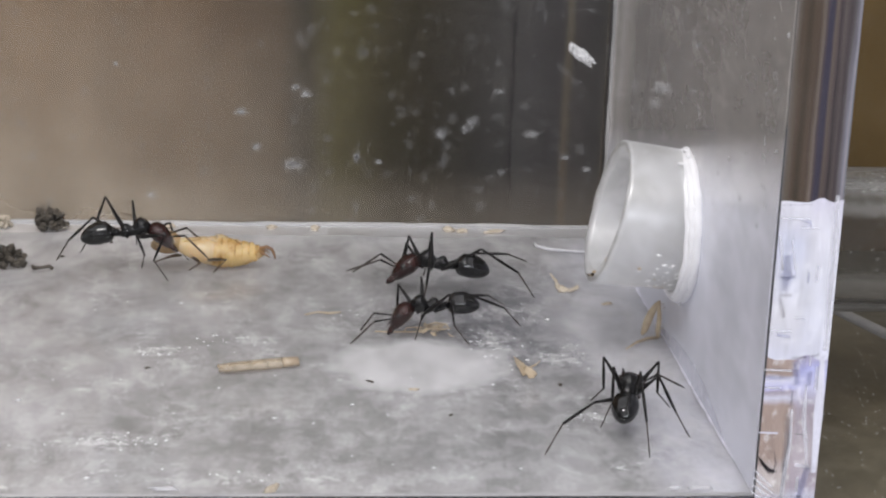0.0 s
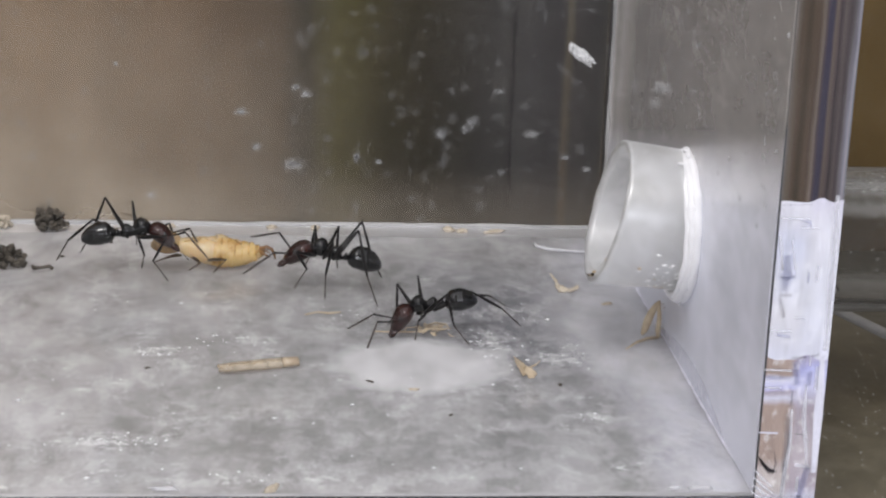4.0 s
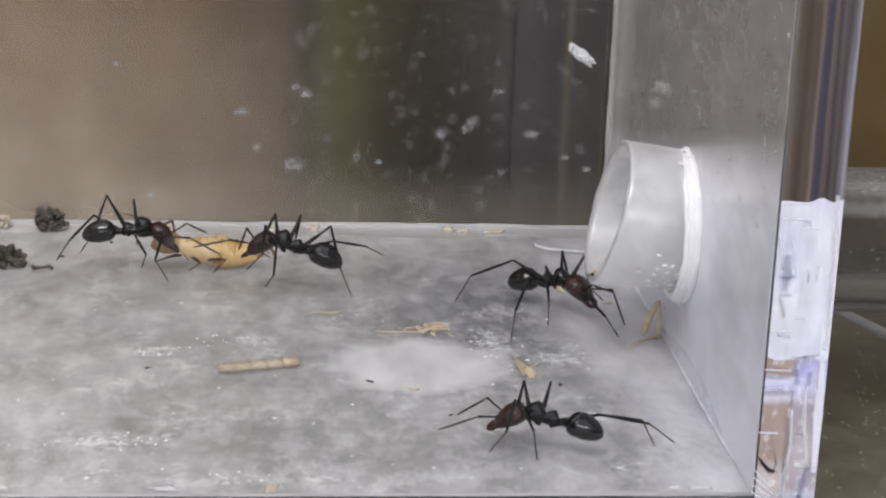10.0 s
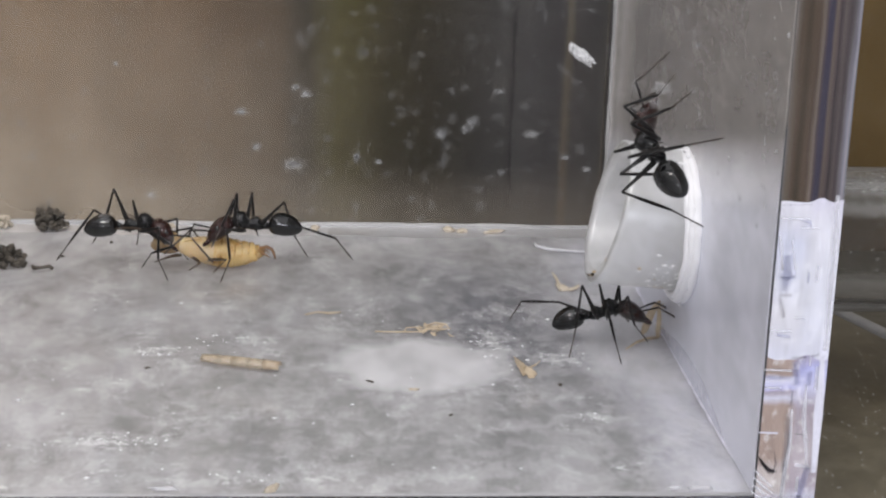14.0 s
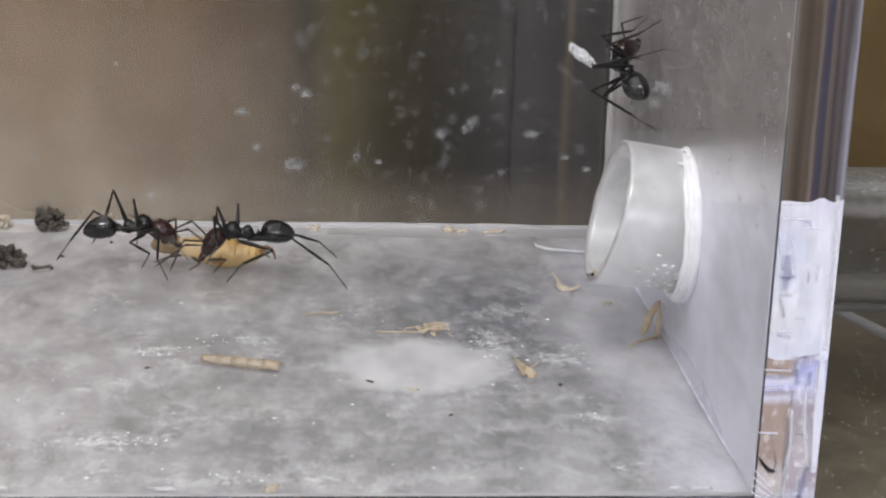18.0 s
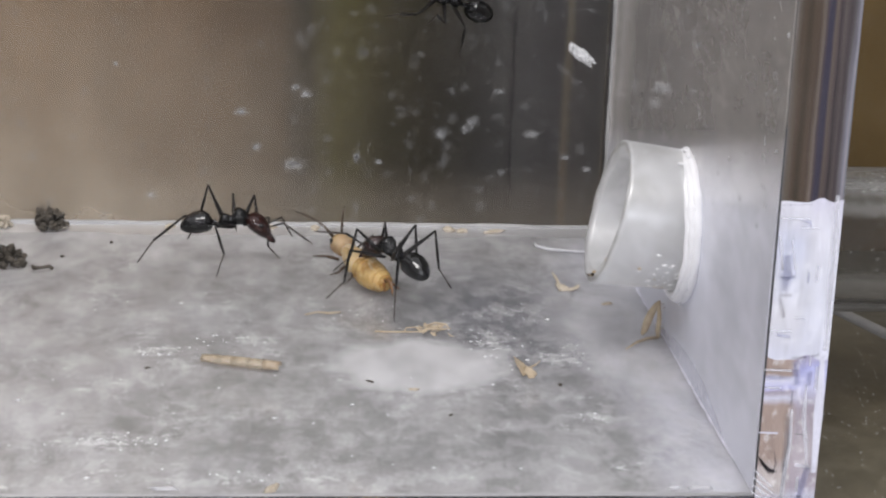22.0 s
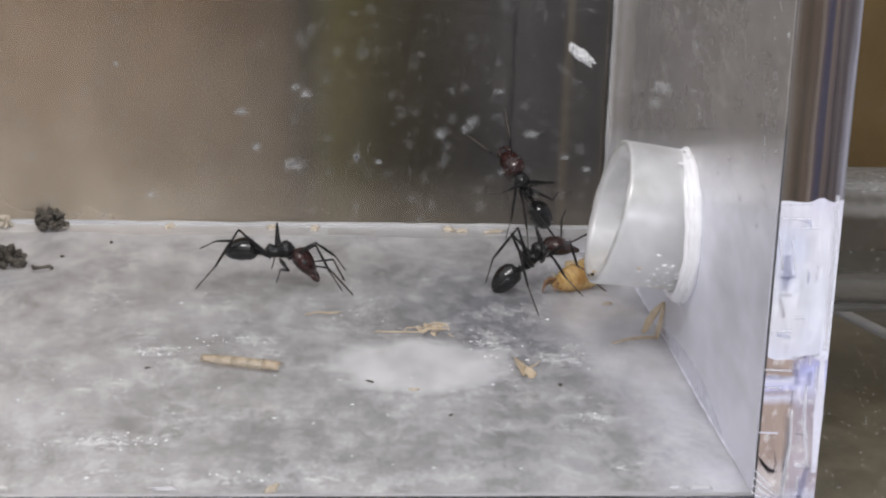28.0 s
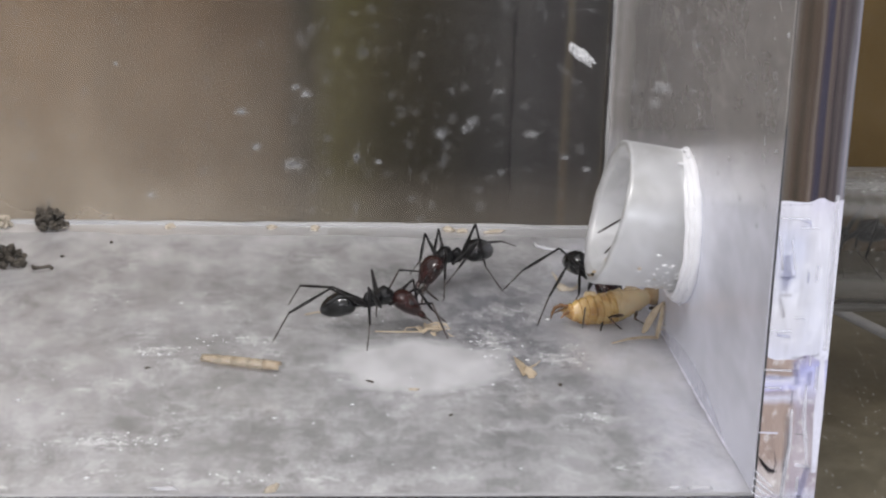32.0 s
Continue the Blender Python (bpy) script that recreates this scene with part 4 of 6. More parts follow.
def aimed(a, b, up=Vector((0, 0, 1))):
    """The pose at a (millimetres) whose x axis points to b."""
    x = (b - a).normalized()
    y = up.cross(x)
    y = y.normalized() if y.length > 1e-5 else Vector((0, 1, 0))
    z = x.cross(y)
    m = Matrix((x, y, z)).transposed().to_4x4()
    m.translation = a * MM
    return m


def bend_leg(hip, foot, f, t, ta):
    """Femur, tibia and tarsus in the ant's space, for a foot at that place."""
    out = Vector((foot.x - hip.x, foot.y - hip.y, 0))
    out = out.normalized() if out.length > 1e-4 else Vector((0, 1, 0))
    ankle = foot - out * ta * 0.62 + Vector((0, 0, ta * 0.78))
    reach = (ankle - hip)
    longest = (f + t) * 0.985
    if reach.length > longest:
        reach = reach.normalized() * longest
        ankle = hip + reach
    if reach.length < abs(f - t) + 0.5:
        reach = (reach.normalized() if reach.length > 1e-4 else out) * (abs(f - t) + 0.5)
        ankle = hip + reach
    d = reach.length
    u = reach / d
    along = (f * f - t * t + d * d) / (2 * d)
    rise = math.sqrt(max(0.0, f * f - along * along))
    pole = Vector((0, 0, 1)) + out * 0.1
    pole = (pole - u * pole.dot(u)).normalized()
    knee = hip + u * along + pole * rise
    toe = ankle + (foot - ankle).normalized() * ta
    a, b, c = aimed(hip, knee), aimed(knee, ankle), aimed(ankle, toe)
    inv = a.inverted()
    return a, inv @ b, inv @ c


def eased(rows, t):
    """The pose at t on a smooth way through the rows."""
    if t <= rows[0][0]:
        return rows[0][1]
    for i in range(len(rows) - 1):
        t0, a = rows[i]
        t1, b = rows[i + 1]
        if t <= t1:
            k = (t - t0) / (t1 - t0)
            p0 = rows[max(i - 1, 0)]
            p3 = rows[min(i + 2, len(rows) - 1)]
            h = t1 - t0
            va = (b.translation - p0[1].translation) / max(t1 - p0[0], 1e-6) if i else Vector((0, 0, 0))
            vb = (p3[1].translation - a.translation) / max(p3[0] - t0, 1e-6) if i + 2 < len(rows) else Vector((0, 0, 0))
            step = (b.translation - a.translation)
            if step.length < 0.5 * MM:
                va = vb = step / h
            cap = 2.0 * step.length / h
            va = va.normalized() * min(va.length, cap) if va.length > 1e-9 else va
            vb = vb.normalized() * min(vb.length, cap) if vb.length > 1e-9 else vb
            at = ((2 * k**3 - 3 * k**2 + 1) * a.translation + (k**3 - 2 * k**2 + k) * h * va
                  + (-2 * k**3 + 3 * k**2) * b.translation + (k**3 - k**2) * h * vb)
            e = k * k * (3 - 2 * k) if h > 0.35 else k
            return Matrix.LocRotScale(at, a.to_quaternion().slerp(b.to_quaternion(), e), None)
    return rows[-1][1]


def moments(rows, fine=0.1):
    """Every row's time, and finer steps wherever the thing moves or turns."""
    times = [rows[0][0]]
    for (t0, a), (t1, b) in zip(rows, rows[1:]):
        far = (b.translation - a.translation).length / MM
        turn = math.degrees(a.to_quaternion().rotation_difference(b.to_quaternion()).angle)
        turn = min(turn, 360 - turn)
        n = max(1, round((t1 - t0) / fine)) if far > 1.2 or turn > 12 else max(1, round((t1 - t0) / 1.0))
        times += [t0 + (t1 - t0) * (i + 1) / n for i in range(n)]
    return times


def sampled(rows):
    return [(t, eased(rows, t)) for t in moments(rows)]


def crawl(ant, rows, stances=()):
    """Move an ant along its rows: the body follows them, the feet stand where they are set down and step after it.
    stances: (from, to, {leg: foot on the floor, or anywhere with a third number, in millimetres})."""
    s, legs = ant["size"], ant["legs"]
    rnd = random.Random(int(s * 1000))
    way = sampled(rows)
    walk(ant["root"], way)
    keys = [([], [], []) for _ in legs]
    planted = [None] * len(legs)
    for i, (t, m) in enumerate(way):
        inv = m.inverted()
        ahead = eased(rows, min(t + 0.15, rows[-1][0]))
        for k, (hip, rest, f, ti, ta, *_) in enumerate(legs):
            tunnel = m.translation.x > 27 * MM and abs(m.translation.y - TUBE_Y * MM) < 3 * MM and m.translation.z < 14 * MM
            home = rest * (0.62 if tunnel else 1.0)
            if tunnel:
                home = Vector((home.x * 1.2, home.y, rest.z * 0.85))
            ideal = m @ (home * MM)
            fixed = [feet[k] for a, b, feet in stances if a <= t <= b and k in feet]
            if fixed:
                planted[k] = Vector((*fixed[0], 0)[:3]) * MM
            elif planted[k] is None:
                planted[k] = ideal + Vector((rnd.uniform(-0.5, 0.5), rnd.uniform(-0.5, 0.5), 0)) * s * MM
            elif ((inv @ planted[k]) / MM - home).length > 1.5 * s * (1 + 0.25 * ((k + k // 2) % 2)):
                planted[k] = ahead @ (home * MM)
            foot = planted[k].copy()
            if RIGHT * MM > m.translation.x:
                foot.x = min(foot.x, RIGHT * MM)
                foot.y = min(foot.y, BACK * MM)
                foot.z = max(foot.z, 0)
            for row, pose_ in zip(keys[k], bend_leg(hip, (inv @ foot) / MM, f, ti, ta)):
                row.append((t, pose_))
    for k, leg in enumerate(legs):
        for ob, rows_ in zip(leg[5:], keys[k]):
            walk(ob, rows_)
    # the head nods and the antennae feel about
    times = [0.5 * i for i in range(65)]
    nods, swings = [], {side: ([], []) for side, *_ in ant["feelers"]}
    for t in times:
        nod = pose(0, 0, 0, rnd.uniform(-4, 4), 44 + rnd.uniform(-7, 7), rnd.uniform(-8, 8))
        nod.translation = Vector(HEAD_AT) * s * MM
        nods.append((t, nod))
        for side, *_ in ant["feelers"]:
            base = nod @ pose(1.55 * s * MM, 0.4 * side * s * MM, 0.32 * s * MM, 0, -42 + rnd.uniform(-14, 14), side * (48 + rnd.uniform(-22, 22)))
            swings[side][0].append((t, base))
            swings[side][1].append((t, pose(1.73 * s * MM, 0, 0, 0, 38 + rnd.uniform(-20, 22), -side * (35 + rnd.uniform(-22, 22)))))
    walk(ant["head"], nods)
    for side, scape, whip in ant["feelers"]:
        walk(scape, swings[side][0])
        walk(whip, swings[side][1])


ANT_LABEL = "black ant with a dark red head and glossy gaster"
ants = {"a": build_ant(1.12, ANT_LABEL + " tugging prey"),
        "b": build_ant(1.15, "large " + ANT_LABEL),
        "c": build_ant(1.02, ANT_LABEL + " roaming"),
        "d": build_ant(1.06, "hurrying " + ANT_LABEL),
        "e": build_ant(1.14, "climbing " + ANT_LABEL)}


# ---- the prey ----
def build_prey():
    prey = thing("prey_insect", mm(0, 0, 0), "dead amber cricket nymph with a cream belly", "insect")
    head = part("head", body([(2.9, 0.2, 0.7, 0.66), (3.3, 0.2, 0.98, 0.9), (3.8, 0.12, 1.08, 1.02), (4.3, -0.05, 0.98, 0.98), (4.8, -0.3, 0.7, 0.76), (5.15, -0.52, 0.4, 0.45), (5.35, -0.65, 0.16, 0.18)], 1, 18), PREY_HEAD, prey, "tan head with dark eyes")
    for side in (1, -1):
        part("eye", lump((4.05, 0.86 * side, 0.28), (0.42, 0.2, 0.3), 1, 0.0, 2), EYE_MAT, head)
        part("antenna", rod([(4.8, 0.4 * side, 0.2), (5.5, 0.75 * side, 0.55), (6.4, 1.25 * side, 0.7), (7.4, 1.9 * side, 0.5), (8.3, 2.4 * side, 0.1)], [0.14, 0.12, 0.09, 0.06, 0.03], 7), PREY_LIMB, head)
    part("thorax", body([(3.3, 0.12, 0.5, 0.46), (2.9, 0.12, 0.64, 0.6), (2.3, 0.12, 0.84, 0.8), (1.6, 0.12, 1.04, 0.98), (0.9, 0.1, 1.2, 1.14), (0.4, 0.08, 1.24, 1.2), (0.1, 0.08, 1.14, 1.1)], 1, 20), CREAM, prey, "cream thorax")
    x = 0.5
    for i in range(8):
        w = [1.24, 1.29, 1.31, 1.29, 1.23, 1.12, 0.95, 0.7][i]
        n = [1.29, 1.31, 1.29, 1.23, 1.12, 0.95, 0.7, 0.34][i]
        z, drop = 0.08 - 0.02 * i, 0.02 * i
        seg = [(x + 0.05, z, w * 0.985, w * 0.915), (x - 0.12, z, w, w * 0.93), (x - 0.5, z - drop, n * 1.01, n * 0.94), (x - 0.66, z - drop, n * 0.97, n * 0.9)]
        bm = body(seg, 1, 20)
        for v in bm.verts:
            v.co.y *= 0.92
            v.co.z *= 1.08
            v.co *= 1 + 0.06 * noise.noise(v.co / MM * 1.3)
        if i in (2, 4, 6):
            hoop = loft([((x + 0.02 + d, 0, z), w * 0.91 * k, w * 1.0 * k, (1, 0, 0)) for d, k in ((0.07, 0.98), (0.02, 1.005), (-0.04, 1.005), (-0.08, 0.98))], 20)
            part("segment_rim", hoop, PREY_RIM, prey, "thin brown segment edge")
        part("abdomen_segment", bm, (CREAM, AMBER, AMBER, AMBER, AMBER, AMBER, AMBER, PREY_RIM)[i], prey)
        x -= 0.6
    # torn wing pads and leg stumps on the back
    for k, (px, py, pz, sx, sy) in enumerate(((1.9, 0.3, 0.85, 0.7, 0.4), (0.9, -0.2, 0.95, 0.5, 0.4), (0.1, 0.3, 1.05, 0.6, 0.45), (-1.0, 0.0, 1.15, 0.7, 0.5), (-2.0, 0.2, 1.0, 0.5, 0.5))):
        bm = lump((0, 0, 0), (sx * 1.2, sy, 0.07), k + 2, 0.7, 3)
        bmesh.ops.rotate(bm, verts=bm.verts, matrix=Euler((radians(25 * (-1) ** k), radians(20 - 14 * k), 0)).to_matrix())
        bmesh.ops.translate(bm, verts=bm.verts, vec=Vector((px, py, pz)) * MM)
        part("wing_pad", bm, CREAM, prey, "torn see-through skin")
    part("tail_hook", rod([(-3.9, 0.1, 0.2), (-4.5, 0.15, 0.35), (-5.0, 0.2, 0.1), (-5.3, 0.2, -0.5), (-5.4, 0.2, -0.9)], [0.24, 0.2, 0.15, 0.1, 0.04], 8), BROWN_HEAD, prey, "brown tail tip")
    for side in (1, -1):
        part("cercus", rod([(-4.0, 0.25 * side, 0), (-4.5, 0.5 * side, -0.2), (-4.9, 0.7 * side, -0.5)], [0.14, 0.1, 0.04], 6), BROWN_HEAD, prey)
        for x0, knee, foot in ((2.7, (3.6, 1.7, -0.6), (4.8, 2.3, -1.3)), (1.6, (1.0, 1.75, -0.6), (1.9, 2.1, -1.3)), (0.6, (-1.2, 1.7, -0.1), (-0.2, 1.9, -1.25))):
            part("leg", rod([(x0, 0.85 * side, -0.5), ((x0 + knee[0]) / 2, (0.9 + knee[1]) / 2 * side, (knee[2] - 0.4) / 2), (knee[0], knee[1] * side, knee[2]), ((knee[0] + foot[0]) / 2, (knee[1] + foot[1]) / 2 * side, (knee[2] + foot[2]) / 2), (foot[0], foot[1] * side, foot[2])],
                            [0.14, 0.15, 0.1, 0.07, 0.04], 7), PREY_LIMB, prey)
    # the body curls up slightly at both ends
    for ob in prey.children_recursive:
        for v in ob.data.vertices:
            v.co.z += 0.028 / MM * v.co.x ** 2
    return prey


prey = build_prey()


# ---- husks, crumbs and dust ----
def husk(name, m, length, width, label, mat, seed=1):
    """An empty insect skin of overlapping thin plates, open along its belly."""
    ob = thing(name, m, label, "insect husk", "scraps on the floor")
    n = 5
    girth = lambda x: width * (0.86 + 0.12 * x / length) * (0.8 + 0.2 * math.sin(math.pi * min(1, max(0, x / length + 0.5)))) * (1 + 0.06 * noise.noise(Vector((x * 2, seed, 0))))
    for i in range(n):
        x0, x1 = -length / 2 + length * i / n, -length / 2 + length * (i + 1.06) / n
        bm = bmesh.new()
        loops = []
        for x, k in ((x0, 1.0), ((x0 + x1) / 2, 1.0), (x1, 1.012)):
            w = girth(x) * k
            loops.append([bm.verts.new(Vector((x, math.cos(a) * w, math.sin(a) * w * 0.75)) * MM) for a in [radians(-25 + 230 * j / 12) for j in range(13)]])
        for a, b in zip(loops, loops[1:]):
            for j in range(12):
                bm.faces.new((a[j], a[j + 1], b[j + 1], b[j]))
        seg = part("shell_plate", bm, mat if i < n - 1 else HUSK_RIM, ob)
        solid = seg.modifiers.new("thick", "SOLIDIFY")
        solid.thickness = 0.06 * MM
    return ob


shell = husk("insect_husk", mm(-2.6, 125.4, 0.45, 12, 0, 15), 6.0, 0.57, "hollow pale brown insect husk lying on the floor", HUSK, 3)


def shed_leg(m, label, seed):
    """A dry insect leg: a broad femur up along x, and a spiny tibia that lies on the floor."""
    ob = thing("insect_leg_scrap", m, label, "insect leg", "scraps on the floor")
    rnd = random.Random(seed)
    part("tibia", rod([(0, 0, 0), (0.6, 0.02, 0.02), (1.5, -0.03, 0.05), (2.4, 0.04, 0.05), (2.9, 0, 0)], [0.13, 0.2, 0.2, 0.16, 0.08], 8), STRAW, ob)
    part("femur", loft([(p, w, 0.12, (-1, 0.25, 0)) for p, w in (((3.0, 0, 0), 0.08), ((2.7, 0.22, 0.05), 0.2), ((2.0, 0.6, 0.1), 0.32), ((1.2, 0.9, 0.1), 0.33), ((0.5, 1.1, 0.05), 0.24), ((0.2, 1.25, 0.0), 0.08))], 10), STRAW, ob, "flat pale femur")
    inv = m.to_3x3().inverted()
    lie = [inv @ Vector(p) for p in ((0, 0, 0.1), (-1.0, -0.5, 0.15), (-2.0, -1.5, 0.2), (-3.0, -2.7, 0.1))]
    part("tarsus", rod(lie, [0.15, 0.14, 0.11, 0.06], 7), STRAW, ob)
    for i in range(9):
        p = Vector((0.1 + 0.32 * i, 0.0, 0.05))
        part("spine", rod([p, p + Vector((0.12, -0.42 + rnd.uniform(-0.1, 0.1), -0.05))], [0.06, 0.02], 5), STRAW, ob)
    return ob


leg_scrap = shed_leg(mm(28.6, 132.4, 0.15, 0, -66, 80), "straw-coloured spiny insect leg leaning on the wall", 2)


def wing_scrap(name, m, outline, label, seed, mat=STRAW):
    """A crumpled flake of dry skin."""
    ob = thing(name, m, label, "insect scrap", "scraps on the floor")
    rnd = random.Random(seed)
    for pts, r in outline:
        part("shred", rod([(x, y, z + rnd.uniform(0, 0.08)) for x, y, z in pts], [r * rnd.uniform(0.7, 1.2) for _ in pts], 6), mat, ob)
    return ob


def flake_scrap(name, m, flakes, label, mat, rods=()):
    """A scrap of thin curled flakes, each (centre, size, turn)."""
    ob = thing(name, m, label, "insect scrap", "scraps on the floor")
    for k, (at, size, turn) in enumerate(flakes):
        bm = lump((0, 0, 0), size, k + 3, 0.55, 3)
        for v in bm.verts:
            v.co.z += 0.25 * (v.co.x / MM) ** 2 * MM / max(size[0], 0.3)
        bmesh.ops.rotate(bm, verts=bm.verts, matrix=Euler([radians(a) for a in turn]).to_matrix())
        bmesh.ops.translate(bm, verts=bm.verts, vec=Vector(at) * MM)
        part("flake", bm, mat, ob)
    for pts, r in rods:
        part("shred", rod(pts, [r] * (len(pts) - 1) + [r * 0.4], 6), mat, ob)
    return ob


tangle = random.Random(31)
flake_scrap("shed_skin", mm(9.8, 133.8, 0.12, 0, 0, 4),
            [((tangle.gauss(1.2, 0.75), tangle.gauss(0.1, 0.5), tangle.uniform(0.05, 0.3)), (tangle.uniform(0.12, 0.34), tangle.uniform(0.05, 0.13), 0.03), (tangle.uniform(-40, 40), tangle.uniform(-40, 40), tangle.uniform(0, 180))) for _ in range(24)],
            "crumpled straw-coloured shed skin on the floor", STRAW,
            [([(-3.4, 0.2, 0.0), (-2.0, -0.1, 0.05), (-0.8, -0.3, 0.1), (0.6, -0.5, 0.15)], 0.06), ([(-1.2, -0.3, 0.1), (-0.9, 0.4, 0.2), (0.1, 0.5, 0.2), (0.5, -0.2, 0.1)], 0.05),
             ([(0.3, -0.6, 0.1), (0.7, 0.5, 0.3), (1.5, 1.0, 0.35), (2.3, 0.7, 0.3), (2.4, -0.1, 0.2)], 0.08), ([(0.2, -0.5, 0.1), (0.9, -0.1, 0.3), (1.9, -0.4, 0.3), (2.6, 0.3, 0.1)], 0.07), ([(0.8, 0.7, 0.1), (1.4, 0.2, 0.4), (2.0, 0.9, 0.2)], 0.06)])
flake_scrap("shed_wing", mm(17.3, 125.2, 0.25), [((-0.3, 0.2, 0.0), (0.75, 1.0, 0.07), (20, 30, 20)), ((0.5, 0.35, 0.1), (0.65, 0.5, 0.06), (-30, -20, 10)), ((0.2, -0.7, 0.0), (0.45, 0.55, 0.06), (10, 40, -30))],
            "folded tan insect wing scrap on the floor", STRAW)
small_scrap = flake_scrap("insect_scrap", mm(22.5, 144.5, 0.2), [((0.1, 0.0, 0.1), (0.5, 0.45, 0.1), (25, 10, 0)), ((0.95, -0.1, 0.05), (0.7, 0.4, 0.08), (0, -15, 5))],
            "small tan insect scrap near the tube", CRUMB, [([(-0.1, 0.1, 0.2), (-0.35, 0.6, 0.7), (-0.75, 1.2, 1.1)], 0.13)])
wing_scrap("fibre", mm(2.3, 137.9, 0.05, 0, 0, 5), [([(-1.4, -0.1, 0.05), (-0.4, 0.1, 0.12), (0.6, 0.0, 0.1), (1.5, 0.25, 0.05)], 0.07)], "thin brown fibre on the floor", 8)


def pellet(name, x, y, z, size, seed, mat, label, category="crumb", rough=0.45):
    ob = part(name, lump((0, 0, 0), size, seed, rough, 3), mat)
    ob.matrix_basis = mm(x, y, z, 0, 0, seed * 40)
    return tagged(ob, label, category, "crumbs in the tray")


def clot(x, y, size, seed, mat, label, threads=0):
    """A clot of many small grains, with a few stray threads."""
    r = random.Random(seed)
    bm = bmesh.new()
    for k in range(90):
        a, h = r.uniform(0, 6.28), r.random()
        d = size[0] * math.sqrt(r.random()) * (1 - 0.4 * h)
        g = r.uniform(0.1, 0.3) * size[2]
        lump((math.cos(a) * d, math.sin(a) * d * size[1] / size[0], g + h * size[2] * 1.3), (g, g * r.uniform(0.7, 1.2), g * r.uniform(0.7, 1.1)), k, 1.0, 2, bm)
    for k in range(threads):
        a = Vector((r.uniform(-0.6, 0.3), 0, size[2]))
        rod([a, a + Vector((r.uniform(-0.4, 0.1), 0, 0.9)), a + Vector((r.uniform(-0.5, 0.5), 0.1, 1.7))], [0.1, 0.06, 0.03], 5, bm)
    ob = part("frass_clot", bm, mat)
    ob.matrix_basis = mm(x, y, 0)
    return tagged(ob, label, "waste", "crumbs in the tray")


clot(-24.8, 150.3, (1.9, 1.4, 1.1), 1, FRASS, "dark crumbly clot of waste on the floor")
clot(-22.3, 161.2, (1.6, 0.9, 1.15), 2, FRASS, "dark crumbly clot with threads by the back wall", 3)
clot(-26.6, 161.8, (0.8, 0.6, 0.7), 3, CRUMB, "brown clot of waste by the back wall")
wing_scrap("frass_thread", mm(-21.4, 148.9, 0.1), [([(-0.9, 0.6, 0.1), (-0.6, -0.2, 0.2), (0.0, -0.3, 0.3), (0.6, 0.1, 0.25), (0.9, 0.0, 0.1)], 0.17)], "dark curled thread of waste", 9, FRASS)
for i, (x, y, sx, sy, mat) in enumerate([(-2.1, 162.3, 0.7, 0.5, CRUMB), (1.9, 162.2, 0.9, 0.5, CRUMB), (14.4, 162.0, 0.8, 0.6, CRUMB), (15.6, 161.6, 0.6, 0.5, CRUMB), (18.6, 161.6, 1.3, 0.4, CRUMB), (-11.5, 162.2, 0.7, 0.5, CRUMB),
                                         (19.5, 122.6, 0.22, 0.2, FRASS), (5.6, 123.2, 0.4, 0.15, FRASS), (8.7, 121.6, 0.45, 0.2, CRUMB), (-10.7, 125.8, 0.25, 0.15, FRASS), (-16.4, 157.4, 0.22, 0.2, FRASS), (-20.2, 153.0, 0.25, 0.2, FRASS), (11.0, 116.8, 0.16, 0.16, FRASS), (26.0, 141.0, 0.5, 0.3, CRUMB), (-1.3, 104.5, 0.9, 0.35, CRUMB)]):
    pellet("crumb", x, y, min(sx, sy) * 0.3, (sx * 0.85, sy * 0.8, min(sx, sy) * 0.45), 10 + i, mat, "dark speck on the floor" if mat is FRASS else "tan crumb of glue and dust on the floor")

# dust stuck to the inside of the front pane
def dab(x, z, wide, tall, seed, bm, out=0.0):
    """One flat ragged film of dust on the pane."""
    ring = []
    for j in range(14):
        a = 2 * math.pi * j / 14
        k = 1 + 0.6 * noise.noise(Vector((1.6 * math.cos(a), 1.6 * math.sin(a), seed)))
        ring.append(bm.verts.new(Vector((x + wide * k * math.cos(a), FRONT - 0.3 - out, z + tall * k * math.sin(a))) * MM))
    bm.faces.new(ring)


bm = bmesh.new()
rnd = random.Random(21)
for x, z, r in [(8.55, 23.35, 0.26), (13.9, 23.4, 0.26), (-0.1, 21.4, 0.34), (4.9, 21.6, 0.14), (10.4, 24.1, 0.22), (10.0, 23.6, 0.18), (0.0, 26.0, 0.22), (0.6, 25.6, 0.2), (-3.2, 24.5, 0.22), (-8.4, 19.4, 0.22), (11.9, 25.9, 0.16), (-2.3, 22.4, 0.22),
                (3.6, 21.9, 0.2), (12.2, 21.0, 0.16), (17.3, 21.3, 0.2), (-10.3, 27.2, 0.12), (21.6, 26.3, 0.3), (21.2, 25.4, 0.22), (23.4, 26.2, 0.14), (23.5, 28.9, 0.12), (16.0, 22.0, 0.18)]:
    wide, tall, seed = r * rnd.uniform(0.8, 1.4), r * rnd.uniform(0.6, 1.1), rnd.randint(0, 99)
    for n, k in enumerate((1.75, 1.45, 1.2, 0.95, 0.7, 0.45)):
        dab(x + rnd.uniform(-0.2, 0.2) * r, z + rnd.uniform(-0.2, 0.2) * r, wide * k, tall * k, seed + 0.3 * n, bm, 0.01 * n)
    for _ in range(4):
        q = r * rnd.uniform(0.15, 0.45)
        dab(x + rnd.uniform(-2, 2) * r, z + rnd.uniform(-2, 2) * r, q, q, rnd.randint(0, 99), bm)
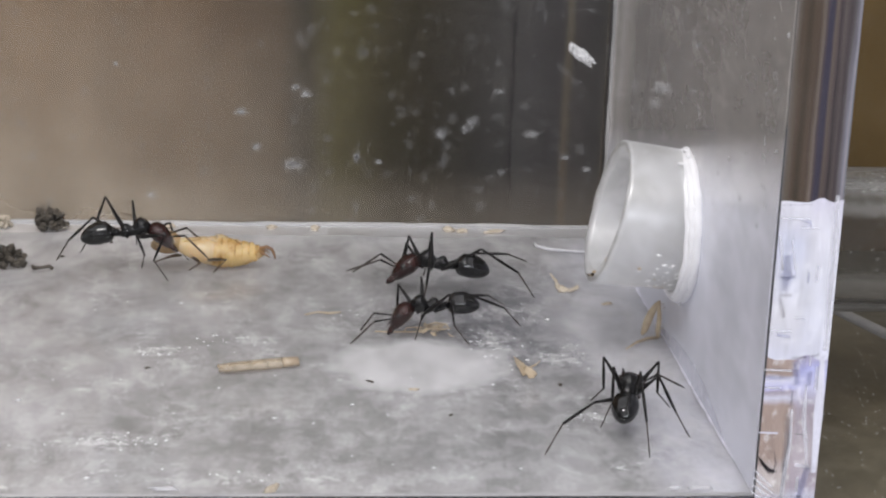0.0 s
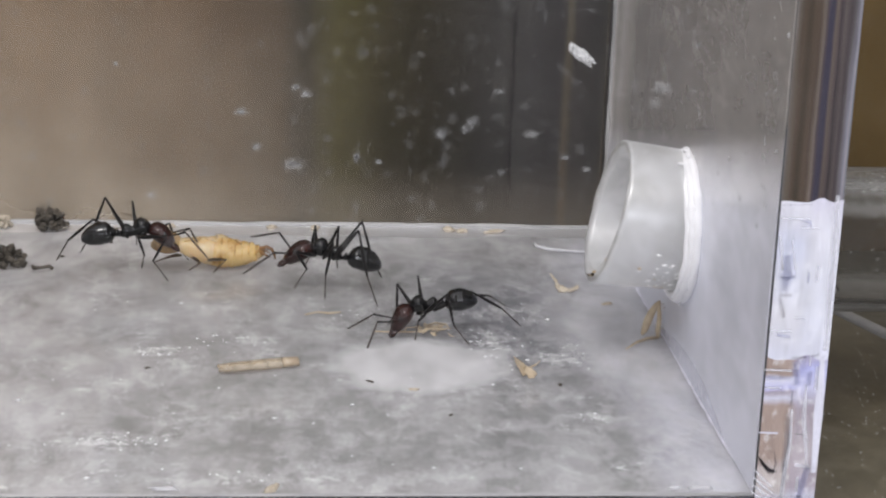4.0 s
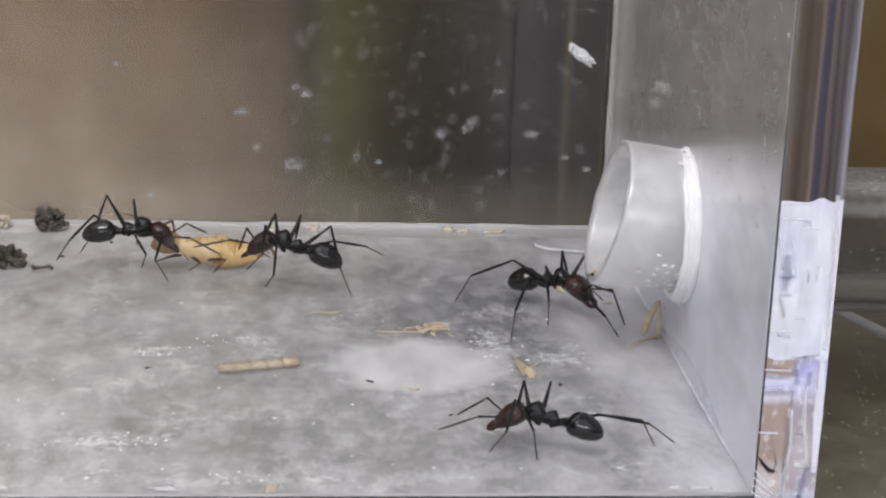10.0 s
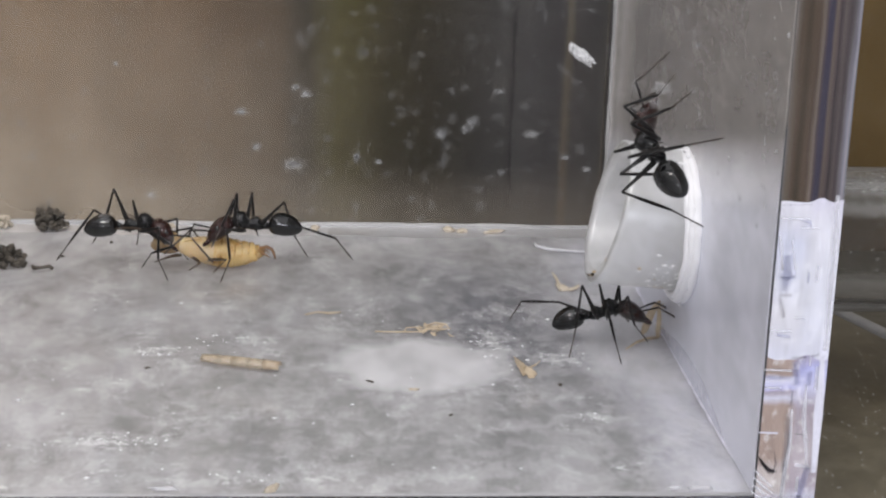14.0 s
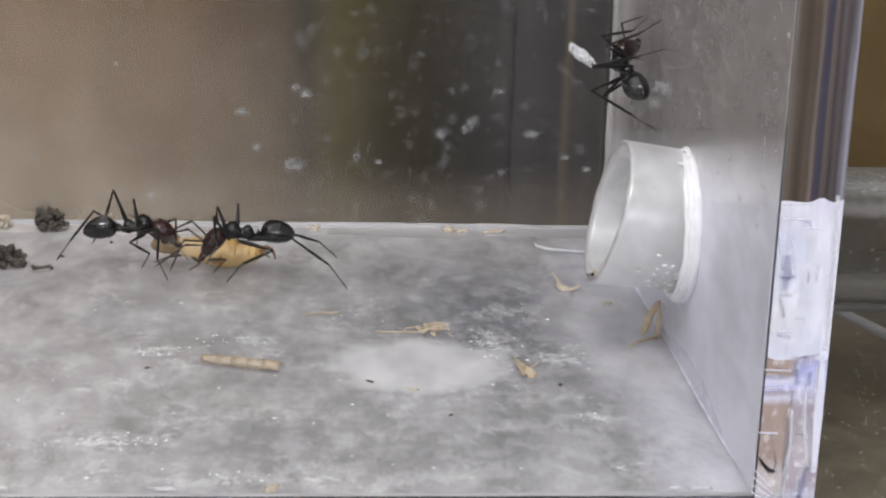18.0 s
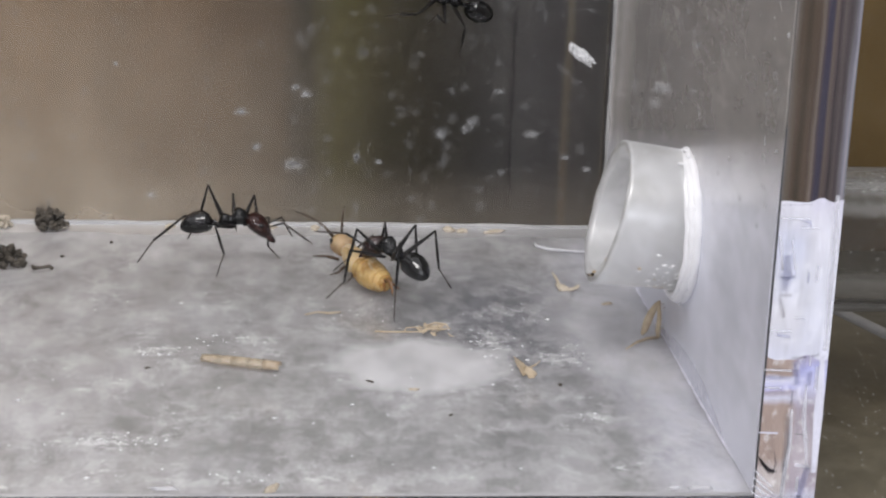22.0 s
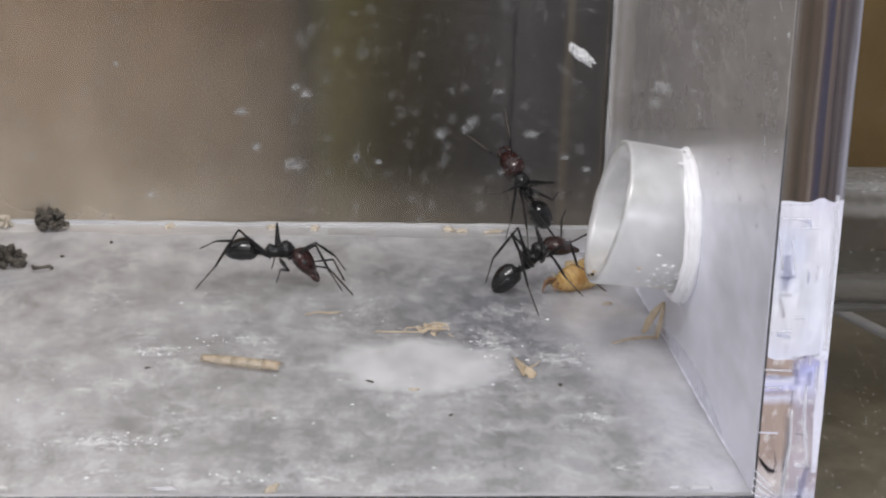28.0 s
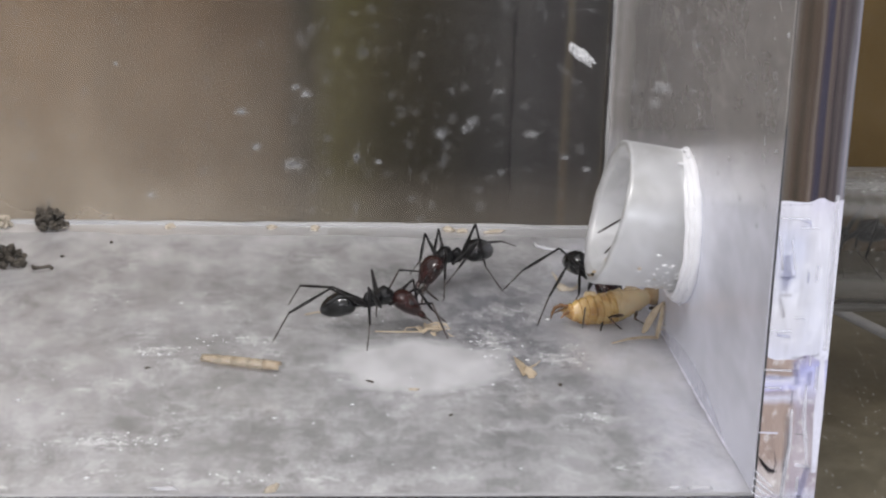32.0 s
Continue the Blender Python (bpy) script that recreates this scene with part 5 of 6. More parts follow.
tagged(part("dust_specks", bm, THIN_DUST), "white dust specks stuck to the front pane", "dust", kind="stuff")
bm = bmesh.new()
for k in range(640):
    r = rnd.uniform(0.04, 0.13) if k % 4 else rnd.uniform(0.14, 0.34)
    x, z = (rnd.uniform(-18, 29) if k % 3 == 0 else rnd.uniform(0, 21)), rnd.uniform(16, 33)
    tall = r * rnd.uniform(0.6, 1.6)
    for n, q in enumerate((1.1, 0.7)):
        dab(x, z, r * q, tall * q, k + 0.3 * n, bm, 0.01 * n)
tagged(part("faint_dust_specks", bm, FAINT_DUST), "faint grey dust specks on the front pane", "dust", kind="stuff")
bm = bmesh.new()
for k in range(40):
    x, z, tall, wide = rnd.gauss(20, 4.5), rnd.uniform(0, 22), rnd.uniform(3, 12), rnd.uniform(0.02, 0.07)
    if x > RIGHT - 1:
        continue
    a, b, c, d = [bm.verts.new(Vector((x + e * wide, BACK - 0.03, h)) * MM) for e, h in ((-1, z), (1, z), (0.6, z + tall), (-0.6, z + tall))]
    bm.faces.new((a, b, c, d))
tagged(part("hair_scratches", bm, FAINT_DUST), "faint upright hair scratches on the back wall", "scratches", kind="stuff")
bm = bmesh.new()
for n, k in enumerate((1.25, 1.0, 0.75)):
    lump((0, -0.02 * n, 0), (0.72 * k, 0.008, 0.25 * k), 4 + n, 0.7, 3, bm)
big = part("dust_flake", bm, THICK_DUST)
big.matrix_basis = mm(16.6, FRONT - 0.21, 28.2, 0, 38, 0)
tagged(big, "bright white flake stuck to the front pane", "dust")

# dust and short upright runs dried on the side wall
bm = bmesh.new()
for k in range(210):
    y, z = rnd.uniform(105, 161), rnd.uniform(14, 34)
    if k % 3 == 0:
        y, z = rnd.gauss(134, 7), rnd.gauss(20, 3.5)
    if k % 5 == 0:
        y, z = rnd.uniform(104.5, 109), rnd.uniform(18, 33)
    r = rnd.uniform(0.05, 0.16) * (1.8 if k % 11 == 0 else 1)
    tall = r * (rnd.uniform(1.6, 2.6) if k % 8 == 0 else rnd.uniform(0.7, 1.4))
    for q in (1.0, 0.65):
        lump((RIGHT - 0.01 - 0.02 * q, y, z), (0.008, r * 1.6 * q, tall * q), rnd.randint(0, 99), 0.8, 1, bm)
tagged(part("wall_dust", bm, WALL_DUST), "pale dust and dried runs on the side wall", "dust", kind="stuff")

# a bluish film on the side wall above the seam: a reflection painted as a patch
bm = bmesh.new()
low, high = [], []
for k in range(25):
    y = 138.0 - 27.0 * k / 24
    top = 1.9 * math.sin(math.pi * min(1, k / 24) ** 1.25) * (0.92 + 0.2 * noise.noise(Vector((y * 0.4, 1, 0))))
    low.append(bm.verts.new(Vector((RIGHT - 0.015, y, 0.02)) * MM))
    high.append(bm.verts.new(Vector((RIGHT - 0.004, y, 0.03 + top)) * MM))
for k in range(24):
    bm.faces.new((low[k], low[k + 1], high[k + 1], high[k]))
tagged(part("painted_reflection", bm, REFLECTION_FILM), "bluish reflection painted low on the side wall", "smear", kind="structure")

# a whitish smear of solvent along the back seam
bm = bmesh.new()
near, far = [], []
for k in range(121):
    x = LEFT + (RIGHT - 0.2 - LEFT) * k / 120
    reach = 3.2 + 1.5 * noise.noise(Vector((x * 0.12, 2, 0))) + 0.6 * noise.noise(Vector((x * 0.6, 5, 0)))
    near.append(bm.verts.new(Vector((x, BACK - max(0.3, reach), 0.03)) * MM))
    far.append(bm.verts.new(Vector((x, BACK - 0.02, 0.12)) * MM))
for k in range(120):
    bm.faces.new((near[k], near[k + 1], far[k + 1], far[k]))
tagged(part("solvent_smear", bm, SMEAR), "whitish smear of dried solvent along the back seam", "smear", kind="structure")

# dried white scale on the floor, thickest in a few patches
bm = bmesh.new()
for x0, y0, wide, deep, count in [(-11.9, 112.0, 4.5, 1.6, 90), (-10.6, 129.4, 4.0, 1.4, 60), (-3.9, 132.0, 3.5, 1.4, 60), (15.2, 130.5, 2.2, 4.0, 120), (20.5, 128.0, 4.0, 3.0, 110), (21.0, 116.4, 2.5, 1.0, 40), (6.0, 139.0, 8.0, 4.0, 70),
                                  (18.0, 139.0, 5.0, 4.0, 90), (-14.0, 141.0, 8.0, 3.0, 60), (0.0, 107.0, 18.0, 1.2, 70), (3.0, 120.0, 22.0, 10.0, 110), (-18.0, 120.0, 8.0, 8.0, 50)]:
    for _ in range(count):
        x, y = rnd.gauss(x0, wide * 0.5), rnd.gauss(y0, deep * 0.5)
        if not (-40 < x < 28.6 and 104.2 < y < 161):
            continue
        if rnd.random() < 0.72:
            continue
        r = rnd.uniform(0.02, 0.085) * (1.8 if rnd.random() < 0.1 else 1)
        lump((x, y, 0.005), (r * rnd.uniform(0.8, 2.0), r * rnd.uniform(0.8, 2.0), 0.03), rnd.randint(0, 99), 0.7, 1, bm)
tagged(part("dried_scale", bm, FLAKE), "white flakes of dried scale on the floor", "dried scale", kind="stuff")
ring_mark = part("glue_curl", rod([(22.0, 158.2, 0.12), (22.1, 157.0, 0.16), (22.9, 156.0, 0.2), (24.3, 155.5, 0.2), (25.8, 155.4, 0.15), (26.6, 155.6, 0.1)], [0.08, 0.13, 0.16, 0.15, 0.1, 0.05], 8), CURL)
tagged(ring_mark, "curl of white sealant on the floor by the tube", "sealant")


for x, wide, seed in ((26.0, 0.9, 1), (-8.0, 0.9, 2), (24.4, 0.5, 4)):
    bit = part("sealant_scrap", lump((0, 0, 0), (wide * 0.8, 0.2, 0.08), seed + 50, 0.9, 3), CURL)
    bit.matrix_basis = mm(x, 104.6, 0.06)
    tagged(bit, "white scrap of sealant by the front pane", "sealant", "crumbs in the tray")


# ---- outside, beside the tray ----
plate = thing("glass_plate", mm(0, 0, 0), "dusty olive glass plate with a pale edge beside the tray", "plate")
bm = bmesh.new()
outline = [(34.0, 104.4), (66.7, 104.4), (46.3, 155.5), (34.0, 155.5)]
low = [bm.verts.new(Vector((x, y, -4.55)) * MM) for x, y in outline]
high = [bm.verts.new(Vector((x, y, -3.6)) * MM) for x, y in outline]
bm.faces.new(low[::-1])
bm.faces.new(high)
for k in range(4):
    bm.faces.new((low[k], low[(k + 1) % 4], high[(k + 1) % 4], high[k]))
sheet = part("sheet", bm, DUSTY, plate)
for f in sheet.data.polygons:
    f.use_smooth = False
part("edge", rod([(66.7, 104.4, -3.8), (56.5, 130, -3.7), (46.3, 155.5, -3.8)], [0.75, 0.75, 0.75], 8), GLUE, plate, "pale rounded edge")
bm = bmesh.new()
for _ in range(420):
    x, y = rnd.uniform(35, 56), rnd.uniform(105, 150)
    if x > 46 + (155.5 - y) * 0.4 - 1.5:
        continue
    r = rnd.uniform(0.02, 0.07)
    lump((x, y, -3.58), (r, r * rnd.uniform(0.8, 2), 0.05), rnd.randint(0, 99), 0.6, 1, bm)
part("dust", bm, GLUE, plate, "pale dust specks")


def motions():
    crawl(ants['a'], [
        (0.00, mm(-13.5, 148.4, 3.9, 0, -5, 10)),
        (7.00, mm(-13.4, 148.0, 4.0, 0, -6, 8)),
        (10.00, mm(-13.4, 148.8, 3.9, 0, -4, 8)),
        (11.00, mm(-13.3, 150.0, 4.0, 0, -2, 5)),
        (18.00, mm(-13.4, 149.6, 3.9, 0, -3, 6)),
        (18.50, mm(-13.8, 156.9, 4.1, 0, -9, 39)),
        (19.00, mm(-15.0, 155.1, 4.1, 0, -11, 28)),
        (19.50, mm(-13.4, 153.2, 4.0, 0, 3, 49)),
        (20.00, mm(-11.8, 152.6, 4.4, 0, -16, 11)),
        (20.50, mm(-9.3, 150.8, 3.9, 0, -7, 12)),
        (20.80, mm(-15.2, 151.3, 3.7, 0, -22, 47)),
        (21.00, mm(-17.0, 149.5, 3.8, 0, -27, 25)),
        (21.50, mm(-9.4, 149.5, 4.0, 0, 2, 1)),
        (22.00, mm(-5.3, 150.8, 4.2, 0, -4, 9)),
        (22.50, mm(-3.3, 153.9, 4.1, 0, 4, 44)),
        (23.00, mm(-8.8, 148.5, 4.1, 0, -9, 7)),
        (23.50, mm(-3.3, 145.8, 4.0, 0, -7, 3)),
        (24.00, mm(-3.6, 149.3, 3.9, 0, -18, 55)),
        (24.50, mm(3.8, 154.4, 3.8, 0, -5, 25)),
        (25.00, mm(5.0, 149.8, 3.8, -0, 4, -85)),
        (25.50, mm(5.0, 153.2, 3.8, -0, -8, -73)),
        (26.50, mm(-0.9, 145.4, 3.6, -0, -5, -69)),
        (27.50, mm(-6.2, 144.7, 2.6, -0, 6, -78)),
        (28.00, mm(-1.3, 145.4, 3.0, -0, 2, -2)),
        (28.30, mm(4.5, 147.4, 2.8, -0, 3, -6)),
        (28.60, mm(8.9, 147.9, 2.9, -0, 0, -5)),
        (29.00, mm(9.5, 149.1, 2.6, 0, -7, 39)),
        (29.30, mm(9.4, 148.0, 2.6, -0, -7, -40)),
        (29.60, mm(6.6, 147.8, 3.0, -0, -8, -0)),
        (29.80, mm(2.9, 142.6, 2.6, -0, 2, -71)),
        (30.00, mm(1.9, 139.9, 2.6, 0, 5, -94)),
        (30.30, mm(0.3, 134.0, 2.6, 0, -4, -95)),
        (30.60, mm(4.1, 133.9, 2.5, -0, -8, -24)),
        (31.00, mm(6.2, 132.5, 2.9, -0, 1, -5)),
        (31.30, mm(6.9, 132.2, 2.8, -0, 4, -8)),
        (31.60, mm(7.9, 133.6, 2.6, -0, 0, -7)),
        (32.00, mm(6.5, 133.7, 2.8, 0, -9, 2)),
    ], [
        (0.00, 18.00, {5: (-20.6, 151.8), 3: (-10.6, 146.5), 1: (-13.1, 150.1), 0: (-9.1, 152.1)}),
        (19.90, 20.10, {5: (-20.4, 152.2), 3: (-13.0, 147.6), 1: (-7.6, 155.0)}),
        (21.90, 22.10, {5: (-13.6, 151.5), 3: (-6.6, 147.7), 1: (-1.3, 153.0)}),
        (22.90, 23.10, {5: (-16.0, 144.7), 3: (-7.7, 143.1), 1: (-5.5, 147.7)}),
        (23.90, 24.10, {5: (-10.3, 151.1), 3: (-1.4, 142.5), 1: (3.3, 142.4)}),
        (24.95, 25.30, {4: (10.1, 151.4), 2: (7.4, 148.1), 5: (-1.1, 157.3), 3: (1.8, 148.4)}),
        (27.40, 27.60, {4: (-1.5, 153.5), 2: (-1.6, 138.7), 5: (-9.5, 143.8)}),
        (27.95, 28.10, {5: (-8.2, 144.3), 4: (-9.4, 154.1), 3: (-1.5, 146.0)}),
        (28.95, 29.10, {5: (1.9, 149.5), 3: (10.4, 144.3), 1: (12.2, 145.9)}),
        (29.95, 30.10, {4: (7.7, 146.5), 2: (3.2, 137.4), 5: (-3.2, 149.4), 3: (-3.8, 146.7)}),
        (30.90, 31.10, {5: (-3.5, 135.2), 3: (5.6, 129.8), 1: (10.0, 133.7)}),
        (31.90, 32.00, {5: (-1.6, 131.6), 4: (-0.5, 140.1), 3: (5.6, 129.6), 1: (12.2, 136.2)}),
    ])
    crawl(ants['b'], [
        (0.00, mm(11.6, 143.1, 2.9, 0, -5, 174)),
        (1.50, mm(11.4, 142.9, 2.9, 0, -5, 174)),
        (2.50, mm(11.2, 142.9, 2.9, 0, -6, 174)),
        (3.00, mm(11.0, 143.6, 2.9, 0, -9, 172)),
        (3.50, mm(5.1, 144.9, 2.7, 0, -7, 172)),
        (4.50, mm(1.3, 143.0, 4.3, 0, -14, 170)),
        (5.50, mm(-0.4, 144.0, 4.4, 0, -16, 171)),
        (7.00, mm(-0.4, 143.2, 4.4, 0, -16, 171)),
        (11.00, mm(-0.4, 143.0, 4.4, 0, -17, 171)),
        (11.50, mm(-0.5, 146.8, 4.2, 0, -17, 143)),
        (12.00, mm(-1.0, 147.2, 4.5, 0, -28, 162)),
        (12.50, mm(-1.5, 147.7, 4.4, 0, -23, 153)),
        (13.00, mm(-3.1, 149.0, 4.4, 0, -18, 169)),
        (14.00, mm(-4.0, 149.7, 4.2, 0, -3, 180)),
        (17.00, mm(-3.5, 148.3, 4.4, 0, -10, 177)),
        (18.00, mm(-4.6, 146.5, 4.3, 0, 0, -176)),
        (18.50, mm(-2.0, 148.7, 4.2, 0, -16, 157)),
        (19.00, mm(0.2, 149.1, 4.2, 0, -6, 164)),
        (19.50, mm(1.2, 149.4, 4.1, 0, -1, 157)),
        (20.00, mm(2.6, 150.7, 4.2, 0, -12, 164)),
        (20.50, mm(3.0, 148.6, 4.1, 0, 1, 170)),
        (21.00, mm(4.8, 145.8, 4.1, 0, -1, 152)),
        (21.50, mm(6.3, 144.0, 4.1, 0, -2, 146)),
        (22.00, mm(8.0, 142.0, 4.2, 0, -11, 126)),
        (22.50, mm(8.5, 141.2, 4.1, 0, -4, 132)),
        (23.00, mm(9.7, 139.7, 4.2, 0, -13, 133)),
        (23.50, mm(10.4, 138.9, 4.1, 0, -3, 134)),
        (24.00, mm(11.5, 134.8, 4.2, 0, -10, 135)),
        (24.50, mm(16.5, 139.3, 3.8, 0, -15, 157)),
        (24.80, mm(19.7, 140.5, 3.7, 0, -1, 131)),
        (25.00, mm(20.9, 141.2, 3.6, 0, 2, 117)),
        (25.20, mm(22.0, 142.8, 3.6, 0, -13, -106)),
        (25.50, mm(21.3, 143.8, 3.9, 0, -4, 41)),
        (26.50, mm(20.3, 141.7, 3.5, -0, -12, -49)),
        (27.50, mm(19.5, 138.2, 3.6, -0, 1, -41)),
        (27.80, mm(21.4, 141.7, 2.7, 0, -4, 2)),
        (28.00, mm(20.3, 145.2, 2.8, 0, -31, 23)),
        (28.30, mm(21.7, 143.9, 2.7, 0, -11, 40)),
        (28.60, mm(22.7, 144.6, 2.7, 0, -16, 46)),
        (29.00, mm(22.4, 141.5, 2.7, 0, -10, 38)),
        (29.50, mm(20.2, 139.6, 2.9, 0, -30, 16)),
        (29.80, mm(20.5, 140.2, 2.7, 0, -3, 35)),
        (30.00, mm(20.3, 140.5, 2.6, -0, -14, -73)),
        (30.30, mm(20.0, 142.1, 3.4, 0, -11, -102)),
        (30.60, mm(19.6, 141.3, 2.7, 0, 10, -129)),
        (31.00, mm(22.9, 146.4, 2.6, 0, -5, -122)),
        (31.50, mm(22.9, 146.4, 3.2, 0, 2, -123)),
        (31.75, mm(23.8, 143.9, 2.7, 0, 8, -97)),
        (32.00, mm(24.8, 141.0, 2.6, -0, 2, -68)),
    ], [
        (0.00, 3.10, {5: (22.1, 150.7), 4: (20.1, 142.6), 0: (8.1, 146.2)}),
        (5.50, 11.20, {4: (4.8, 142.7), 5: (9.8, 151.2), 2: (-2.4, 145.1)}),
        (11.80, 12.20, {5: (5.4, 152.6), 4: (4.2, 140.2), 2: (-2.1, 145.1)}),
        (12.90, 13.10, {5: (5.2, 152.9), 4: (2.1, 141.9), 2: (-6.2, 146.2)}),
        (13.90, 14.10, {4: (1.2, 153.6), 5: (5.2, 152.7), 2: (-6.2, 146.2)}),
        (16.40, 18.10, {4: (4.5, 144.6), 5: (4.2, 152.2), 2: (-5.7, 146.2)}),
        (18.95, 19.10, {5: (9.9, 148.1), 4: (4.3, 144.6), 2: (-5.7, 145.9)}),
        (19.90, 20.10, {5: (9.7, 148.1), 4: (5.2, 140.1), 2: (-0.9, 144.0)}),
        (20.90, 21.10, {5: (12.8, 147.4), 2: (3.2, 144.1)}),
        (21.90, 22.10, {5: (13.3, 145.1), 4: (8.0, 136.4), 2: (2.6, 141.9)}),
        (22.90, 23.10, {5: (16.9, 142.2), 4: (11.6, 140.6), 2: (6.1, 142.0)}),
        (23.90, 24.10, {5: (16.9, 141.0)}),
        (24.90, 25.10, {2: (13.7, 142.9), 4: (23.6, 139.4)}),
        (27.40, 27.60, {5: (15.7, 134.8), 4: (12.6, 138.3), 3: (19.2, 137.5), 1: (21.5, 133.3)}),
        (27.95, 28.05, {5: (19.9, 138.0)}),
        (28.90, 29.10, {5: (17.7, 132.8), 3: (21.8, 129.8)}),
        (29.90, 30.10, {4: (15.8, 136.8), 5: (14.2, 133.5)}),
        (30.90, 31.10, {2: (18.8, 140.1), 0: (25.4, 136.7)}),
        (31.90, 32.00, {4: (17.6, 144.5), 5: (19.4, 135.5), 3: (22.4, 132.0)}),
    ])
    crawl(ants['c'], [
        (0.00, mm(10.3, 132.8, 2.6, 0, 4, 180)),
        (1.00, mm(10.3, 133.2, 2.4, 0, 6, -174)),
        (5.50, mm(10.2, 133.3, 2.5, 0, 8, -174)),
        (5.80, mm(10.3, 134.4, 2.3, 0, 0, -147)),
        (6.00, mm(9.9, 131.1, 2.4, 0, 4, -93)),
        (6.20, mm(10.5, 128.4, 2.3, -0, -4, -66)),
        (6.35, mm(12.3, 123.3, 2.3, -0, -11, -60)),
        (6.50, mm(11.2, 118.0, 2.3, 0, -0, 54)),
        (6.65, mm(9.7, 116.2, 2.4, 0, -20, 88)),
        (7.00, mm(9.9, 116.1, 2.4, 0, -22, 90)),
        (7.30, mm(12.4, 112.9, 2.3, -0, -11, -57)),
        (7.50, mm(18.4, 115.4, 2.3, 0, 0, 7)),
        (7.70, mm(24.6, 110.7, 2.3, -0, -15, -64)),
        (7.85, mm(25.2, 112.0, 2.4, 0, -4, 39)),
        (8.00, mm(25.0, 113.8, 2.4, 0, -13, 74)),
        (8.30, mm(26.9, 115.6, 2.4, 0, -6, 55)),
        (8.50, mm(26.9, 110.0, 6.7, 96, -67, -97)),
        (8.70, mm(26.9, 109.6, 6.4, 101, -51, -104)),
        (8.85, mm(25.8, 112.9, 2.3, 0, -22, -131)),
        (9.00, mm(24.8, 109.9, 2.3, 0, -10, -152)),
        (9.20, mm(21.0, 109.3, 2.4, 0, -2, 146)),
        (9.50, mm(17.9, 111.7, 2.5, 0, -17, 150)),
        (10.00, mm(16.5, 110.1, 2.7, 0, -11, 167)),
        (10.50, mm(14.5, 112.6, 2.4, 0, -3, 169)),
        (11.00, mm(9.7, 115.0, 2.6, 0, -7, 172)),
        (11.50, mm(-2.8, 131.9, 2.3, 0, -9, -117)),
        (12.00, mm(-16.2, 116.4, 2.3, 0, -0, -103)),
        (12.30, mm(-14.6, 117.9, 2.4, -0, 2, -66)),
        (12.50, mm(-10.8, 118.3, 2.3, -0, -4, -59)),
        (12.75, mm(-1.0, 121.6, 2.3, 0, 1, 28)),
        (13.00, mm(7.9, 123.4, 2.4, 0, -13, 15)),
        (13.50, mm(11.2, 124.7, 2.4, 0, -9, 8)),
        (14.00, mm(24.0, 131.5, 2.7, -0, -15, -3)),
        (14.50, mm(23.6, 132.0, 2.8, -0, -21, -0)),
        (15.20, mm(25.7, 133.4, 2.4, 0, -18, 33)),
        (15.60, mm(26.9, 121.0, 13.5, -94, -56, 95)),
        (16.00, mm(26.9, 128.6, 21.2, -101, -41, 106)),
        (16.30, mm(26.9, 139.4, 20.2, -80, 43, 105)),
        (16.50, mm(26.9, 142.1, 18.8, -85, 40, 98)),
        (16.80, mm(22.2, 129.8, 16.5, -180, 61, 0)),
        (17.00, mm(26.0, 129.2, 11.6, 0, 18, 0)),
        (17.25, mm(30.0, 129.0, 10.4, 0, -0, 0)),
        (18.00, mm(52.0, 129.0, 9.0, 0, -0, 0)),
        (19.00, mm(80.0, 129.0, 9.0, 0, -0, 0)),
        (24.00, mm(80.0, 129.0, 9.0, 0, -0, 0)),
        (26.00, mm(80.0, 129.0, 9.0, 0, -0, 90)),
        (28.00, mm(80.0, 129.0, 9.0, 0, -0, 180)),
        (30.50, mm(64.0, 129.0, 9.0, 0, -0, 180)),
        (31.30, mm(42.5, 129.0, 8.6, 0, -0, 180)),
        (31.50, mm(41.6, 129.0, 8.8, 0, -0, 180)),
        (32.00, mm(41.0, 129.0, 9.8, 0, 6, 180)),
    ], [
        (0.00, 5.60, {4: (18.1, 135.5), 5: (17.8, 139.6), 2: (13.6, 131.0), 0: (9.4, 132.0)}),
        (5.95, 6.10, {4: (15.3, 135.6), 2: (14.2, 128.7), 0: (10.7, 128.7), 5: (6.0, 134.6), 3: (7.3, 127.7), 1: (8.7, 124.1)}),
        (6.65, 7.10, {4: (5.5, 105.5), 2: (5.9, 113.5), 3: (13.7, 118.2), 5: (13.6, 112.8)}),
        (7.95, 8.05, {5: (28.9, 110.7), 4: (21.5, 113.5), 0: (21.4, 124.6)}),
        (8.95, 9.05, {0: (19.3, 105.9), 2: (23.9, 105.9), 5: (29.2, 105.3, 6.5), 3: (29.2, 114.6, 5.3)}),
        (9.95, 10.10, {4: (24.4, 111.4), 5: (26.4, 110.4), 2: (16.1, 109.1)}),
        (10.95, 11.10, {5: (16.1, 117.4), 4: (14.9, 116.7), 0: (8.4, 111.9)}),
        (11.95, 12.10, {4: (-11.2, 122.1), 2: (-12.3, 116.5), 0: (-15.1, 117.3), 3: (-21.1, 125.4), 1: (-18.5, 113.1)}),
        (12.95, 13.10, {4: (2.1, 126.8), 5: (3.8, 117.3), 3: (9.9, 119.2), 1: (10.9, 122.5)}),
        (13.95, 14.30, {4: (17.2, 136.5), 3: (24.8, 127.0)}),
    ])
